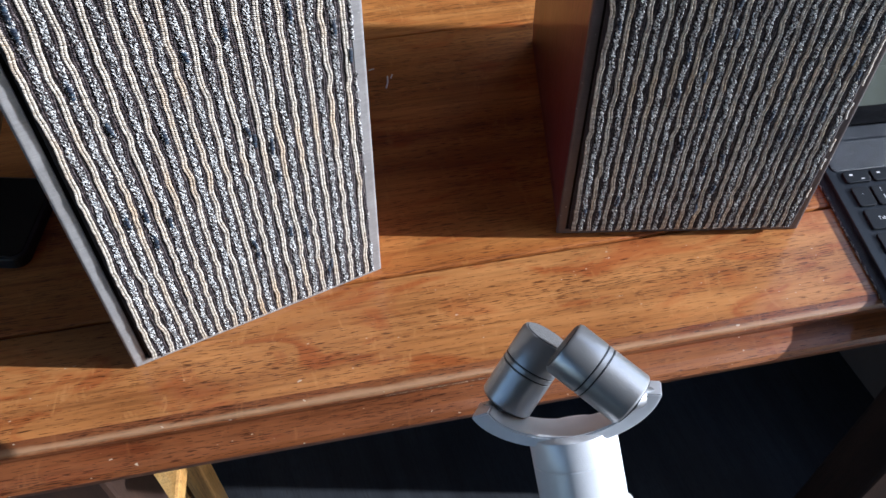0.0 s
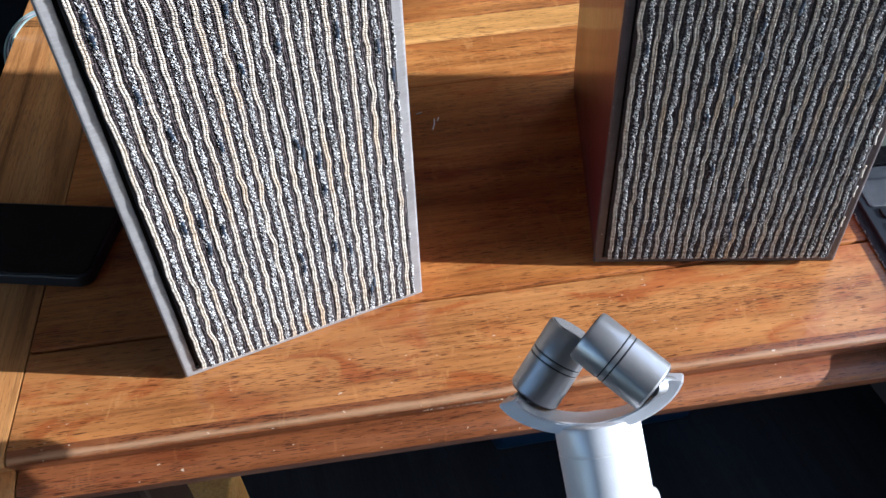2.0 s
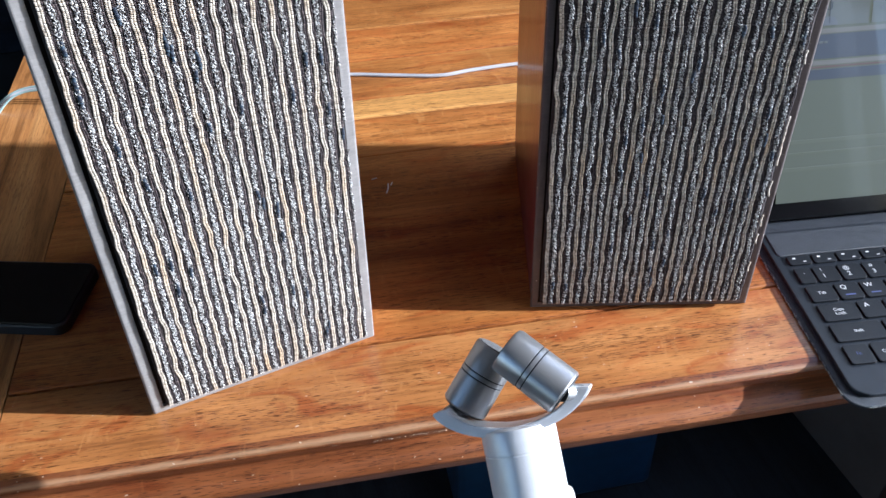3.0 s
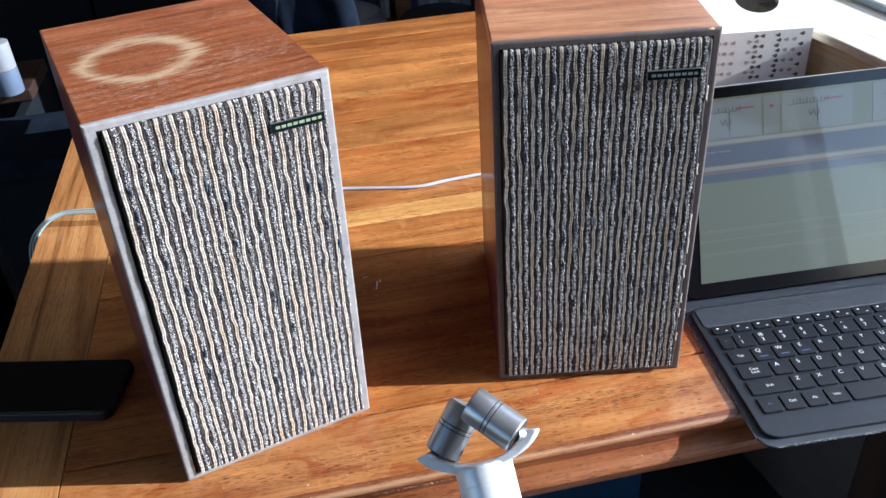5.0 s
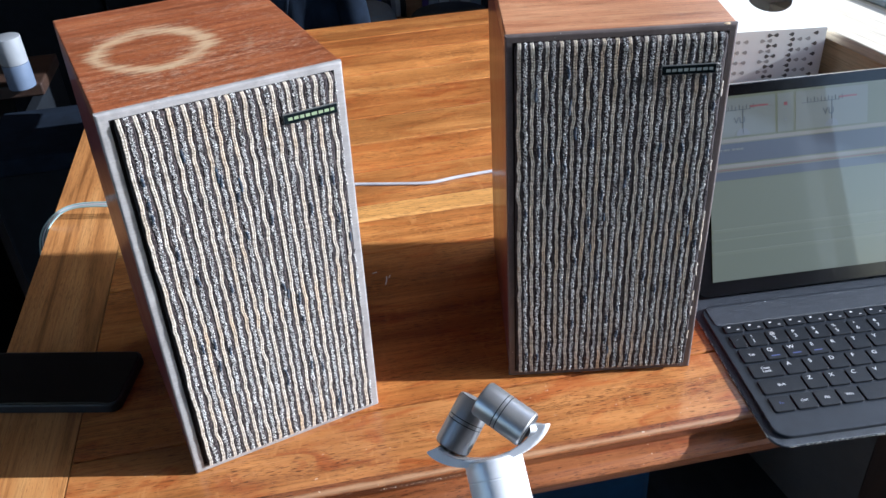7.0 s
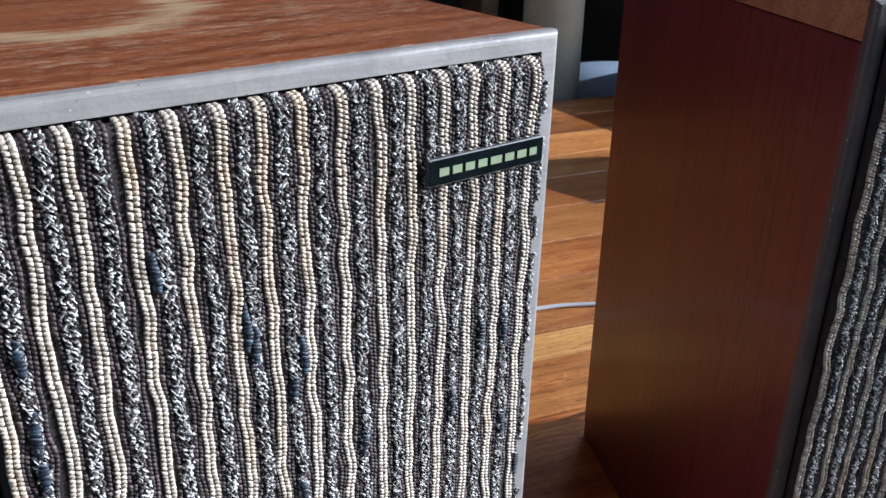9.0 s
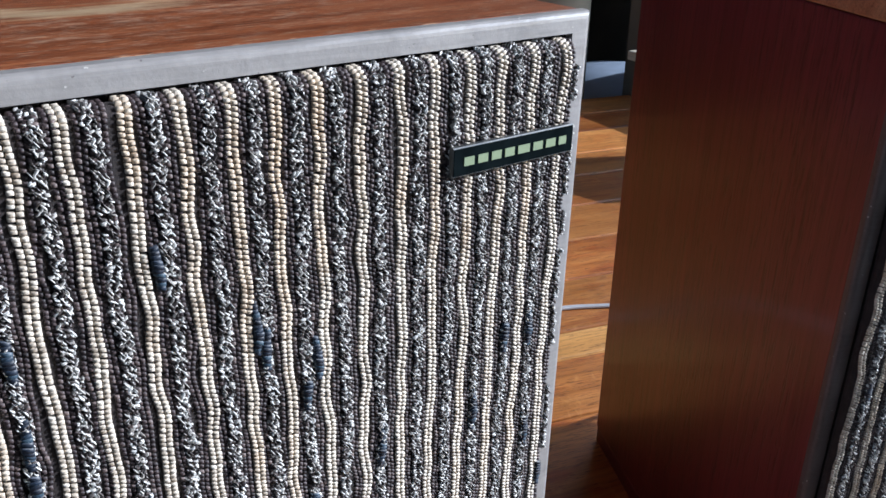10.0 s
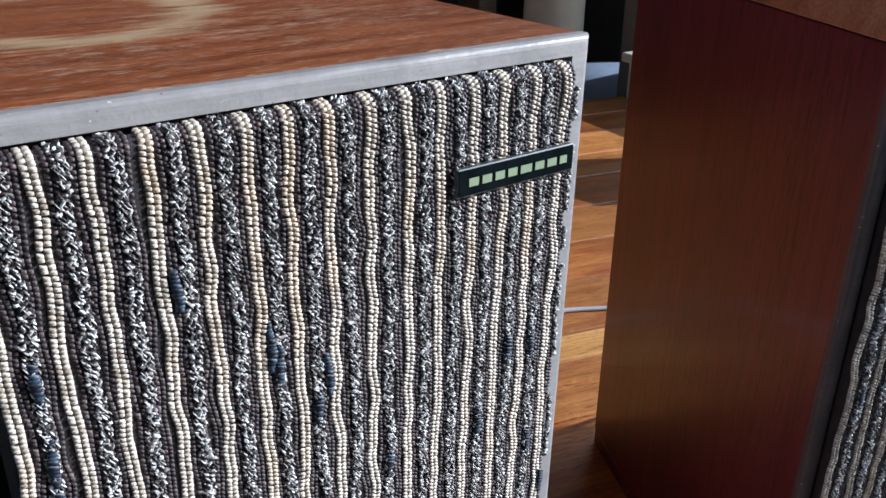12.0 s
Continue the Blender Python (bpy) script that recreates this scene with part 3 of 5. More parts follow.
def cloth_path(s, length):
    """A point on the panel's section, from its lower to its upper edge: out from the frame, up the front and back in."""
    r = 0.0022
    q = math.pi / 2 * r
    lead = GOUT - r + 0.0008
    front = GZ1 - GZ0 - 2 * r
    if s < lead:
        return -0.0 + 0.0008 - s, GZ0, 0.0, -1.0
    s -= lead
    if s < q:
        a = s / r
        return -(GOUT - r) - r * math.sin(a), GZ0 + r - r * math.cos(a), -math.sin(a), -math.cos(a)
    s -= q
    if s < front:
        return -GOUT, GZ0 + r + s, -1.0, 0.0
    s -= front
    if s < q:
        a = s / r
        return -(GOUT - r) - r * math.cos(a), GZ1 - r + r * math.sin(a), -math.cos(a), math.sin(a)
    s -= q
    return -(GOUT - r) + s, GZ1, 0.0, 1.0


PATH_LEN = 2 * (GOUT - 0.0022 + 0.0008) + math.pi * 0.0022 + GZ1 - GZ0 - 0.0044
N_ROWS = int(PATH_LEN / ROW)
SECTION = np.array([cloth_path((k + 0.5) * PATH_LEN / (N_ROWS * 4), PATH_LEN) for k in range(N_ROWS * 4)])


def drift(x, z, seed):
    """Sideways wander of the threads, alike for neighbours."""
    a = noise.noise(Vector((x * 40 + seed * 7.1, z * 14, 3.3 + seed)))
    b = noise.noise(Vector((x * 310 + seed * 3.7, z * 70, 9.1 + seed)))
    c = noise.noise(Vector((x * 400 + seed * 1.7, z * 130, 5.1 + seed)))
    return 0.0006 * a + 0.0008 * b + 0.0008 * c


def beads_mesh(name, items):
    """items: rows of (s on section, x, half width, half height, lift, lean). Every bit is a low rounded block."""
    it = np.array(items)
    k = len(it)
    ang = np.array([0.32, 1.25, 1.89, 2.82, 3.46, 4.39, 5.03, 5.96])
    ca, sa = np.cos(ang), np.sin(ang)
    ca, sa = np.sign(ca) * np.abs(ca) ** 0.26, np.sign(sa) * np.abs(sa) ** 0.26
    idx = np.clip((it[:, 0] / PATH_LEN * len(SECTION)).astype(int), 0, len(SECTION) - 1)
    sec = SECTION[idx]
    n = np.stack([np.zeros(k), sec[:, 2], sec[:, 3]], 1)
    tz = np.stack([np.zeros(k), sec[:, 3], -sec[:, 2]], 1)
    org = np.stack([it[:, 1], sec[:, 0], sec[:, 1]], 1)
    verts = np.zeros((k, 16, 3))
    for j in range(8):
        dx, dz = ca[j] * it[:, 2], sa[j] * it[:, 3]
        dz = dz + it[:, 5] * dx
        base = org + np.stack([dx, np.zeros(k), np.zeros(k)], 1) + tz * dz[:, None]
        verts[:, j] = base - n * 0.0002
        top = org + np.stack([dx * 0.76, np.zeros(k), np.zeros(k)], 1) + tz * (it[:, 5] * dx * 0.76 + sa[j] * it[:, 3] * 0.62)[:, None]
        verts[:, 8 + j] = top + n * it[:, 4][:, None]
    faces = []
    for j in range(8):
        faces.append((j, (j + 1) % 8, 8 + (j + 1) % 8, 8 + j))
    quads = np.array(faces)
    off = (np.arange(k) * 16)[:, None, None]
    q = (quads[None] + off).reshape(-1)
    cap = (np.arange(8, 16)[None] + (np.arange(k) * 16)[:, None]).reshape(-1)
    me = bpy.data.meshes.new(name)
    me.vertices.add(k * 16)
    me.vertices.foreach_set("co", verts.reshape(-1))
    me.loops.add(len(q) + len(cap))
    me.loops.foreach_set("vertex_index", np.concatenate([q, cap]).astype(np.int32))
    starts = np.concatenate([np.arange(k * 8) * 4, len(q) + np.arange(k) * 8])
    me.polygons.add(k * 9)
    me.polygons.foreach_set("loop_start", starts.astype(np.int32))
    me.polygons.foreach_set("loop_total", np.concatenate([np.full(k * 8, 4), np.full(k, 8)]).astype(np.int32))
    me.polygons.foreach_set("use_smooth", np.ones(k * 9, dtype=bool))
    me.update(calc_edges=True)
    me.validate()
    return me


def strand(name, items, material, parent, label):
    me = beads_mesh(name, items)
    me.materials.append(material)
    ob = new(name, me)
    ob.parent = parent
    ob["label"], ob["kind"] = label, "stuff"
    return ob


def weave(grille, seed, GX0, GX1):
    rng = random.Random(seed)
    pitch = 0.00845
    x = GX0 + 0.0016
    while x < GX1 + 0.004:
        groups = [("cream", 2, 0.00122), ("dark", 2, 0.00092), ("fancy", 2, 0.00114), ("dark", 2, 0.00094)]
        jitter = rng.uniform(-0.0005, 0.0005)
        cx = x + jitter
        for kind, cols, w in groups:
            items, slubs, grounds = [], [], []
            slub_left = 0
            for c in range(cols):
                for r in range(N_ROWS):
                    s = (r + 0.5 + 0.5 * (c % 2)) * PATH_LEN / N_ROWS
                    if s > PATH_LEN:
                        continue
                    z = SECTION[min(int(s / PATH_LEN * len(SECTION)), len(SECTION) - 1)][1]
                    px = cx + (c + 0.5) * w + drift(cx, z, seed)
                    if px < GX0 + 0.0004 or px > GX1 - 0.0003:
                        continue
                    if kind == "cream":
                        items.append((s, px, w * 0.485, ROW * 0.46, 0.00050 * rng.uniform(0.8, 1.2), -0.12))
                    elif kind == "dark":
                        items.append((s, px, w * 0.49, ROW * rng.uniform(0.42, 0.49), 0.00030 * rng.uniform(0.6, 1.25), -0.18))
                    else:
                        # a flat dark ground stitch with bright curls over it
                        grounds.append((s, px, w * 0.5, ROW * 0.46, 0.00026 * rng.uniform(0.7, 1.2), -0.15))
                        for _ in range(rng.choice((3, 3, 4))):
                            items.append((s + rng.uniform(-0.5, 0.5) * ROW, px + rng.uniform(-0.5, 0.5) * w, w * rng.uniform(0.18, 0.46), ROW * rng.uniform(0.14, 0.30),
                                          0.00062 * rng.uniform(0.6, 1.4), rng.uniform(-1.7, 1.0)))
                if kind != "cream" and c == 0:
                    for _ in range(rng.choice((1, 2, 2, 3)) if kind == "fancy" else rng.choice((0, 0, 1))):
                        s0 = rng.uniform(0.01, PATH_LEN - 0.02)
                        for q in range(rng.randint(7, 14)):
                            s = s0 + q * 0.0008
                            z = SECTION[min(int(s / PATH_LEN * len(SECTION)), len(SECTION) - 1)][1]
                            swell = 1.0 - abs(q - 5) * 0.06
                            px = cx + w + drift(cx, z, seed) + rng.uniform(-0.0001, 0.0001)
                            if GX0 + 0.001 < px < GX1 - 0.001:
                                slubs.append((s, px, 0.00115 * swell, 0.00064, 0.00100 * swell, rng.uniform(-0.5, 0.1)))
            if items:
                name, material, label = {"cream": ("cream_yarn", CREAM, "cream beaded yarn"), "dark": ("dark_yarn", DARK, "dark brown knotted yarn"),
                                         "fancy": ("silver_yarn", FANCY, "glittering grey and white fancy yarn")}[kind]
                strand(name, items, material, grille, label)
            if grounds:
                strand("dark_yarn", grounds, DARK, grille, "dark brown knotted yarn")
            if slubs:
                strand("navy_slub", slubs, NAVY, grille, "soft navy slubs in the weave")
            cx += cols * w
        x += pitch


def loudspeaker(m, label, top_material, frame_material, badge_x, seed, GX0, GX1, SLIT, mark):
    sp = thing("loudspeaker", m, label, "loudspeaker", "pair of loudspeakers")
    FD = 0.0034
    # cabinet: top, sides, base and back as veneered panels joined at the corners
    cab = bmesh.new()
    box(0.0008, W - 0.0008, FD, D, 0.0, 0.010, 0.0008, 2, cab)
    box(0.0008, W - 0.0008, D - 0.008, D - 0.0005, 0.0101, H - 0.0121, 0, 2, cab)
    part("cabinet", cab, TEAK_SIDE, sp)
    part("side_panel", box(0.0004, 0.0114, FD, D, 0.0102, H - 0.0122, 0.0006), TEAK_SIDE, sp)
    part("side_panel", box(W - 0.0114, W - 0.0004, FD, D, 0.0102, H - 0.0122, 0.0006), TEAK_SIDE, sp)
    part("top_panel", box(0.0004, W - 0.0004, FD, D, H - 0.012, H, 0.0007), top_material, sp)
    # front frame with softened outer edges, mitred round the cloth panel
    fr = bmesh.new()
    ow, oh, iw = (0.0, W), (0.0, H), (GX0 - SLIT, GX1 + 0.0006)
    iz = (GZ0 - 0.0006, GZ1 + 0.0011)
    loops = []
    for dx, y in ((0.0, FD - 0.0001), (0.0, 0.0016), (0.00012, 0.00098), (0.00047, 0.00047), (0.00098, 0.00012), (0.0016, 0.0)):
        loops.append([(ow[0] + dx, y, oh[0] + dx), (ow[1] - dx, y, oh[0] + dx), (ow[1] - dx, y, oh[1] - dx), (ow[0] + dx, y, oh[1] - dx)])
    for y in (0.0, FD - 0.0001):
        loops.append([(iw[0], y, iz[0]), (iw[1], y, iz[0]), (iw[1], y, iz[1]), (iw[0], y, iz[1])])
    vl = [[fr.verts.new(p) for p in lp] for lp in loops]
    for a, b in zip(vl, vl[1:]):
        for k in range(4):
            fr.faces.new((a[k], a[(k + 1) % 4], b[(k + 1) % 4], b[k]))
    part("front_frame", fr, frame_material, sp, "grey painted front frame")
    part("baffle", box(GX0 - SLIT + 0.0001, GX1 + 0.0005, 0.0019, FD, GZ0 - 0.0005, GZ1 + 0.0005), CLOTH, sp, "black baffle behind the cloth")
    grille = part("grille", box(GX0, GX1, -GOUT + 0.0001, 0.0018, GZ0, GZ1, 0.0022, 3), CLOTH, sp, "woven striped grille cloth")
    weave(grille, seed, GX0, GX1)
    badge = part("badge", box(badge_x, badge_x + 0.0335, -GOUT - 0.0018, -GOUT - 0.0004, 0.2459, 0.2521, 0.0002, 1), BADGE_RIM, sp, "small black maker's badge with a bright rim")
    part("badge_face", box(badge_x + 0.0003, badge_x + 0.0332, -GOUT - 0.00195, -GOUT - 0.0017, 0.2462, 0.2518), BADGE, badge, "glossy black badge face")
    x0 = badge_x + 0.0028
    for w in (0.0030, 0.0030, 0.0030, 0.0030, 0.0037, 0.0031, 0.0032, 0.0026):
        part("badge_mark", box(x0, x0 + w - 0.0004, -GOUT - 0.0021, -GOUT - 0.0019, 0.2481, 0.2499), mark, badge, "pale bar")
        x0 += w + 0.0006
    return sp


A_YAW = 27.0
spk_a = loudspeaker(pose(-0.2252, -0.0866, 0.0012, 0, 0, A_YAW) @ pose(0, 0, 0, 0, 1.0, 0), "small teak loudspeaker with a striped woven grille and ring-stained top", TEAK_RING, LIT_FRAME, 0.0990, 3, 0.0085, 0.1338, 0.0020, BADGE_MARK)
spk_b = loudspeaker(pose(0.0, 0.0, 0, 0, 0, 0.6), "small teak loudspeaker with a striped woven grille beside the tablet", TEAK, SHADED_FRAME, 0.0952, 8, 0.0056, 0.1346, 0.0010, BADGE_GREY)

chip = bmesh.new()
bmesh.ops.create_icosphere(chip, subdivisions=2, radius=1.0)
for v in chip.verts:
    k = 1 + 0.5 * noise.noise(v.co * 2.3)
    v.co = Vector((0.1335 + v.co.x * 0.0026 * k, 0.0014 + v.co.y * 0.0012 * k, H - 0.0006 + v.co.z * 0.0009 * k))
part("worn_chip", chip, PINE, spk_b, "pale chip where the corner veneer has broken away")


# ---- stereo microphone leaning towards the loudspeakers ----
def stereo_microphone():
    ax = Vector((0.957, -0.03, 0.285)).normalized()
    fw = Vector((-0.18, 0.713, 0.67))
    fw = (fw - ax * fw.dot(ax)).normalized()
    up = ax.cross(fw)
    m = Matrix((ax, fw, up)).transposed().to_4x4()
    m.translation = (-0.022, -0.1643, 0.105)
    mic = thing("stereo_microphone", m, "silver stereo microphone with crossed capsules on a tilted stand", "microphone")
    down = Matrix.Translation((0, -0.0085, 0)) @ Matrix.Rotation(radians(90), 4, "X")
    r = 0.0162
    part("body", lathe([(r * 0.8, 0.0), (r * 0.97, 0.0008), (r, 0.002), (r, 0.0105), (r * 0.985, 0.0108), (r * 0.985, 0.0113), (r, 0.0116), (r * 0.995, 0.0295)], 48, down), PALE_SILVER, mic, "brushed silver body", True)
    part("collar", lathe([(r * 1.0, 0.0297), (r * 1.1, 0.0305), (r * 1.125, 0.0325), (r * 1.125, 0.0385), (r * 1.1, 0.0405), (r * 1.0, 0.0412)], 48, down), PALE_SILVER, mic, "raised silver collar", True)
    part("grip", lathe([(r * 0.99, 0.0414), (r * 0.99, 0.0625), (r * 0.93, 0.064)], 48, down), PALE_SILVER, mic, "silver grip", True)
    part("clip", lathe([(r * 0.9, 0.0642), (r * 1.16, 0.066), (r * 1.16, 0.085), (r * 0.9, 0.087)], 32, down), BLACK, mic, "black stand clip", True)
    # cradle: a half ring with two arms
    bm = bmesh.new()
    n = 28
    rows = []
    for k in range(n + 1):
        a = radians(196 + (344 - 196) * k / n)
        thick = 0.0072
        width = 0.0085 + 0.0030 * (1 - abs(math.cos(a)))
        ring = []
        for rad, z in ((0.0288, -width), (0.0288 + thick, -width), (0.0288 + thick, width), (0.0288, width)):
            ring.append(bm.verts.new((rad * math.cos(a), rad * math.sin(a) * 0.56 + 0.0078, z)))
        rows.append(ring)
    for a, b in zip(rows, rows[1:]):
        for k in range(4):
            bm.faces.new((a[k], a[(k + 1) % 4], b[(k + 1) % 4], b[k]))
    bm.faces.new(rows[0])
    bm.faces.new(rows[-1][::-1])
    bmesh.ops.bevel(bm, geom=bm.edges[:], offset=0.0006, segments=2, affect="EDGES", clamp_overlap=True)
    part("cradle", bm, PALE_SILVER, mic, "curved silver cradle", True)
    for side, lift in ((1, 0.0088), (-1, -0.0088)):
        rear, front = Vector((side * 0.0240, 0.0015, lift)), Vector((side * 0.0035, 0.0240, lift))
        d = (front - rear).normalized()
        q = Matrix.Translation(rear) @ d.to_track_quat("Z", "Y").to_matrix().to_4x4()
        L = (front - rear).length
        cr = 0.0104
        cap = part("capsule", lathe([(cr * 0.93, 0), (cr, 0.0008), (cr, L * 0.50), (cr * 0.97, L * 0.503), (cr * 0.97, L * 0.522), (cr, L * 0.525), (cr, L * 0.58),
                                     (cr * 0.97, L * 0.583), (cr * 0.97, L * 0.602), (cr, L * 0.605), (cr, L - 0.0012), (cr * 0.94, L)], 40, q), SILVER, mic, "silver capsule with two dark slots", True)
        part("capsule_mesh", lathe([(cr * 0.88, L - 0.0004), (cr * 0.86, L + 0.0004)], 40, q), GRILLE_GREY, cap, "fine grey front mesh")
        part("rear_face", lathe([(cr * 0.90, -0.0004), (cr * 0.91, 0.0002)], 40, q), BLACK, cap, "black rear face")
        part("slot", lathe([(cr * 0.973, L * 0.504), (cr * 0.974, L * 0.521)], 40, q), BLACK, cap, "dark slot")
        part("slot", lathe([(cr * 0.973, L * 0.584), (cr * 0.974, L * 0.601)], 40, q), BLACK, cap, "dark slot")
        neck_end = Vector((side * 0.0285, 0.0000, lift * 0.5))
        qn = Matrix.Translation(rear + d * 0.001) @ (neck_end - rear).normalized().to_track_quat("Z", "Y").to_matrix().to_4x4()
        part("swivel", lathe([(0.0042, 0), (0.0036, (neck_end - rear).length + 0.003)], 20, qn), SILVER, mic, "slim swivel joint", True)
    # stand below, down to the floor
    inv = m.inverted()
    foot = Vector((0.01, -0.33, FLOOR_Z))
    knee = m @ Vector((0.0, -0.088, 0.0))
    part("stand_pole", tube([inv @ knee, inv @ (knee * 0.75 + foot * 0.25), inv @ (knee * 0.4 + foot * 0.6), inv @ (foot + Vector((0, 0, 0.02)))], 0.008, 12), BLACK, mic, "black stand pole", True)
    part("stand_base", lathe([(0.11, 0.0), (0.11, 0.008), (0.10, 0.012), (0.012, 0.018)], 40, inv @ Matrix.Translation(foot)), BLACK, mic, "round black stand base")
    return mic


stereo_microphone()


# ---- tablet in a keyboard case ----
def text_mesh(body, size, m, material, parent, name="legend"):
    cu = bpy.data.curves.new(name, "FONT")
    cu.body, cu.size, cu.align_x, cu.align_y = body, size, "CENTER", "CENTER"
    tmp = bpy.data.objects.new("tmp", cu)
    scene.collection.objects.link(tmp)
    me = bpy.data.meshes.new_from_object(tmp.evaluated_get(bpy.context.evaluated_depsgraph_get()))
    bpy.data.objects.remove(tmp)
    bpy.data.curves.remove(cu)
    me.materials.append(material)
    ob = new(name, me)
    ob.parent = parent
    ob.matrix_basis = m
    return ob


def rounded_plate(x0, x1, y0, y1, z0, z1, rad, seg=6, bevel=0.0006):
    bm = bmesh.new()
    pts = []
    for cx, cy, a0 in ((x1 - rad, y1 - rad, 0), (x0 + rad, y1 - rad, 90), (x0 + rad, y0 + rad, 180), (x1 - rad, y0 + rad, 270)):
        for k in range(seg + 1):
            a = radians(a0 + 90 * k / seg)
            pts.append((cx + rad * math.cos(a), cy + rad * math.sin(a)))
    cx, cy = (x0 + x1) / 2, (y0 + y1) / 2

    def ring(z, inset):
        return [bm.verts.new((x - inset * (1 if x > cx else -1), y - inset * (1 if y > cy else -1), z)) for x, y in pts]
    rings = [ring(z0, 0), ring(z1 - bevel, 0), ring(z1 - bevel * 0.3, bevel * 0.3), ring(z1, bevel)]
    k = len(pts)
    for a, b in zip(rings, rings[1:]):
        for i in range(k):
            bm.faces.new((a[i], a[(i + 1) % k], b[(i + 1) % k], b[i]))
    bm.faces.new(rings[0][::-1])
    bm.faces.new(rings[-1])
    return bm


KB = pose(0.1815, -0.0800, 0.0, 0, 0, 7.0)
KW, KD = 0.247, 0.148


def keyboard_case():
    kb = thing("keyboard_case", KB, "black folding keyboard case with white-lettered keys, overhanging the table edge", "keyboard")
    part("cover", rounded_plate(-0.005, KW + 0.005, -0.006, KD + 0.022, 0.0003, 0.0020, 0.012), LEATHER, kb, "worn black leatherette cover with a frayed rim")
    rng = random.Random(5)
    fray = bmesh.new()
    for k in range(150):
        x = rng.uniform(0.006, KW - 0.01)
        a = rng.uniform(-0.8, 0.8)
        c = Vector((x, -0.0062, rng.uniform(0.0006, 0.0021)))
        bmesh.ops.create_cube(fray, size=1.0, matrix=Matrix.Translation(c) @ Matrix.Rotation(a, 4, "Y") @ Matrix.Diagonal((rng.uniform(0.0008, 0.0022), 0.0004, 0.0003, 1)))
    for k in range(110):
        c = Vector((-0.0052, rng.uniform(0.004, KD + 0.01), rng.uniform(0.0006, 0.0021)))
        bmesh.ops.create_cube(fray, size=1.0, matrix=Matrix.Translation(c) @ Matrix.Rotation(rng.uniform(-0.8, 0.8), 4, "X") @ Matrix.Diagonal((0.0004, rng.uniform(0.0008, 0.0026), 0.0003, 1)))
    part("fray", fray, CARD_IN, kb, "pale frayed threads")["kind"] = "stuff"
    part("deck", rounded_plate(0, KW, 0, KD, 0.0021, 0.0048, 0.011), DECK, kb, "matt black keyboard deck")
    part("hinge_strip", rounded_plate(0.004, KW - 0.004, KD - 0.026, KD - 0.002, 0.0049, 0.0055, 0.003), LEATHER, kb, "raised satin hinge strip")
    P, KWID, KH = 0.0172, 0.0155, 0.0148
    rows = [
        (0.1160, 0.0090, [(None, KWID)] * 13),
        (0.1005, KH, [("`", 0.0105)] + [(c, KWID) for c in "1234567890-="]),
        (0.0830, KH, [("Tab", 0.0175)] + [(c, KWID) for c in "QWERTYUIOP["]),
        (0.0655, KH, [("Caps\nLock", 0.0245)] + [(c, KWID) for c in "ASDFGHJKL;"]),
        (0.0480, KH, [("Shift", 0.0325)] + [(c, KWID) for c in "ZXCVBNM,."]),
        (0.0300, 0.0152, [("Fn", KWID), ("Ctrl", KWID), ("Alt", KWID), ("Win", KWID), ("", 0.0840), ("Alt", KWID), ("Ctrl", KWID)]),
    ]
    above = dict(zip("1234567890", "!@#$%^&*()"))
    for v, h, keys in rows:
        u = 0.0085
        for legend, w in keys:
            key = part("key", rounded_plate(u, u + w, v - h / 2, v + h / 2, 0.0049, 0.0064, 0.0016, 3, 0.0004), KEY, kb)
            cx = u + w / 2
            if legend is None:
                part("legend", box(u + 0.0035, u + 0.0056, v + 0.0006, v + 0.0018, 0.00641, 0.00646), LEGEND, key, "white symbol bar")
                part("legend", box(u + 0.0098, u + 0.0118, v - 0.0026, v - 0.0019, 0.00641, 0.00646), LEGEND, key, "white symbol bar")
            elif legend:
                blue = legend == "Fn"
                size = 0.0052 if len(legend) == 1 else 0.0034
                lx = u + (0.0052 if len(legend) == 1 else w / 2)
                lv = v + (0.0032 if len(legend) == 1 and legend.isalpha() else -0.0022 if legend in above else 0.0)
                text_mesh(legend, size, pose(lx, lv, 0.00645), LEGEND_BLUE if blue else LEGEND, key)
                if legend in above:
                    text_mesh(above[legend], 0.0042, pose(lx, v + 0.0035, 0.00645), LEGEND, key)
                if legend in "QWE":
                    part("legend", box(u + 0.0038, u + 0.0105, v - 0.0042, v - 0.0032, 0.00641, 0.00645), LEGEND_BLUE, key, "small blue caption bar")
            u += w + (P - KWID)
    # the cover's rear leaf, propping the tablet
    leaf = box(0.0, KW, -0.0035, -0.0005, 0.0, 0.160, 0.001)
    ob = part("rear_leaf", leaf, LEATHER, kb, "rear leaf propping the tablet")
    ob.matrix_basis = Matrix.Translation((0.0035, KD + 0.0250, 0.0048)) @ Matrix.Rotation(radians(-21), 4, "X")
    return kb


keyboard_case()
SCREEN_BG = glowing("screen_olive", (0.17, 0.17, 0.075), 0.25)
SCREEN_CREAM = glowing("screen_cream", (0.42, 0.42, 0.33), 0.13)
SCREEN_DARK = glowing("screen_dark", (0.05, 0.05, 0.06), 0.35)
SCREEN_TAN = glowing("screen_tan", (0.30, 0.26, 0.20), 0.25)
SCREEN_GREY = glowing("screen_grey", (0.14, 0.14, 0.14), 0.4)
SCREEN_RED = glowing("screen_red", (0.50, 0.06, 0.05), 0.14)
SCREEN_RUST = glowing("screen_rust", (0.22, 0.08, 0.05), 0.25)
SCREEN_MOSS = glowing("screen_moss", (0.20, 0.20, 0.10), 0.25)
SCREEN_INK = glowing("screen_ink", (0.03, 0.03, 0.03), 0.2)


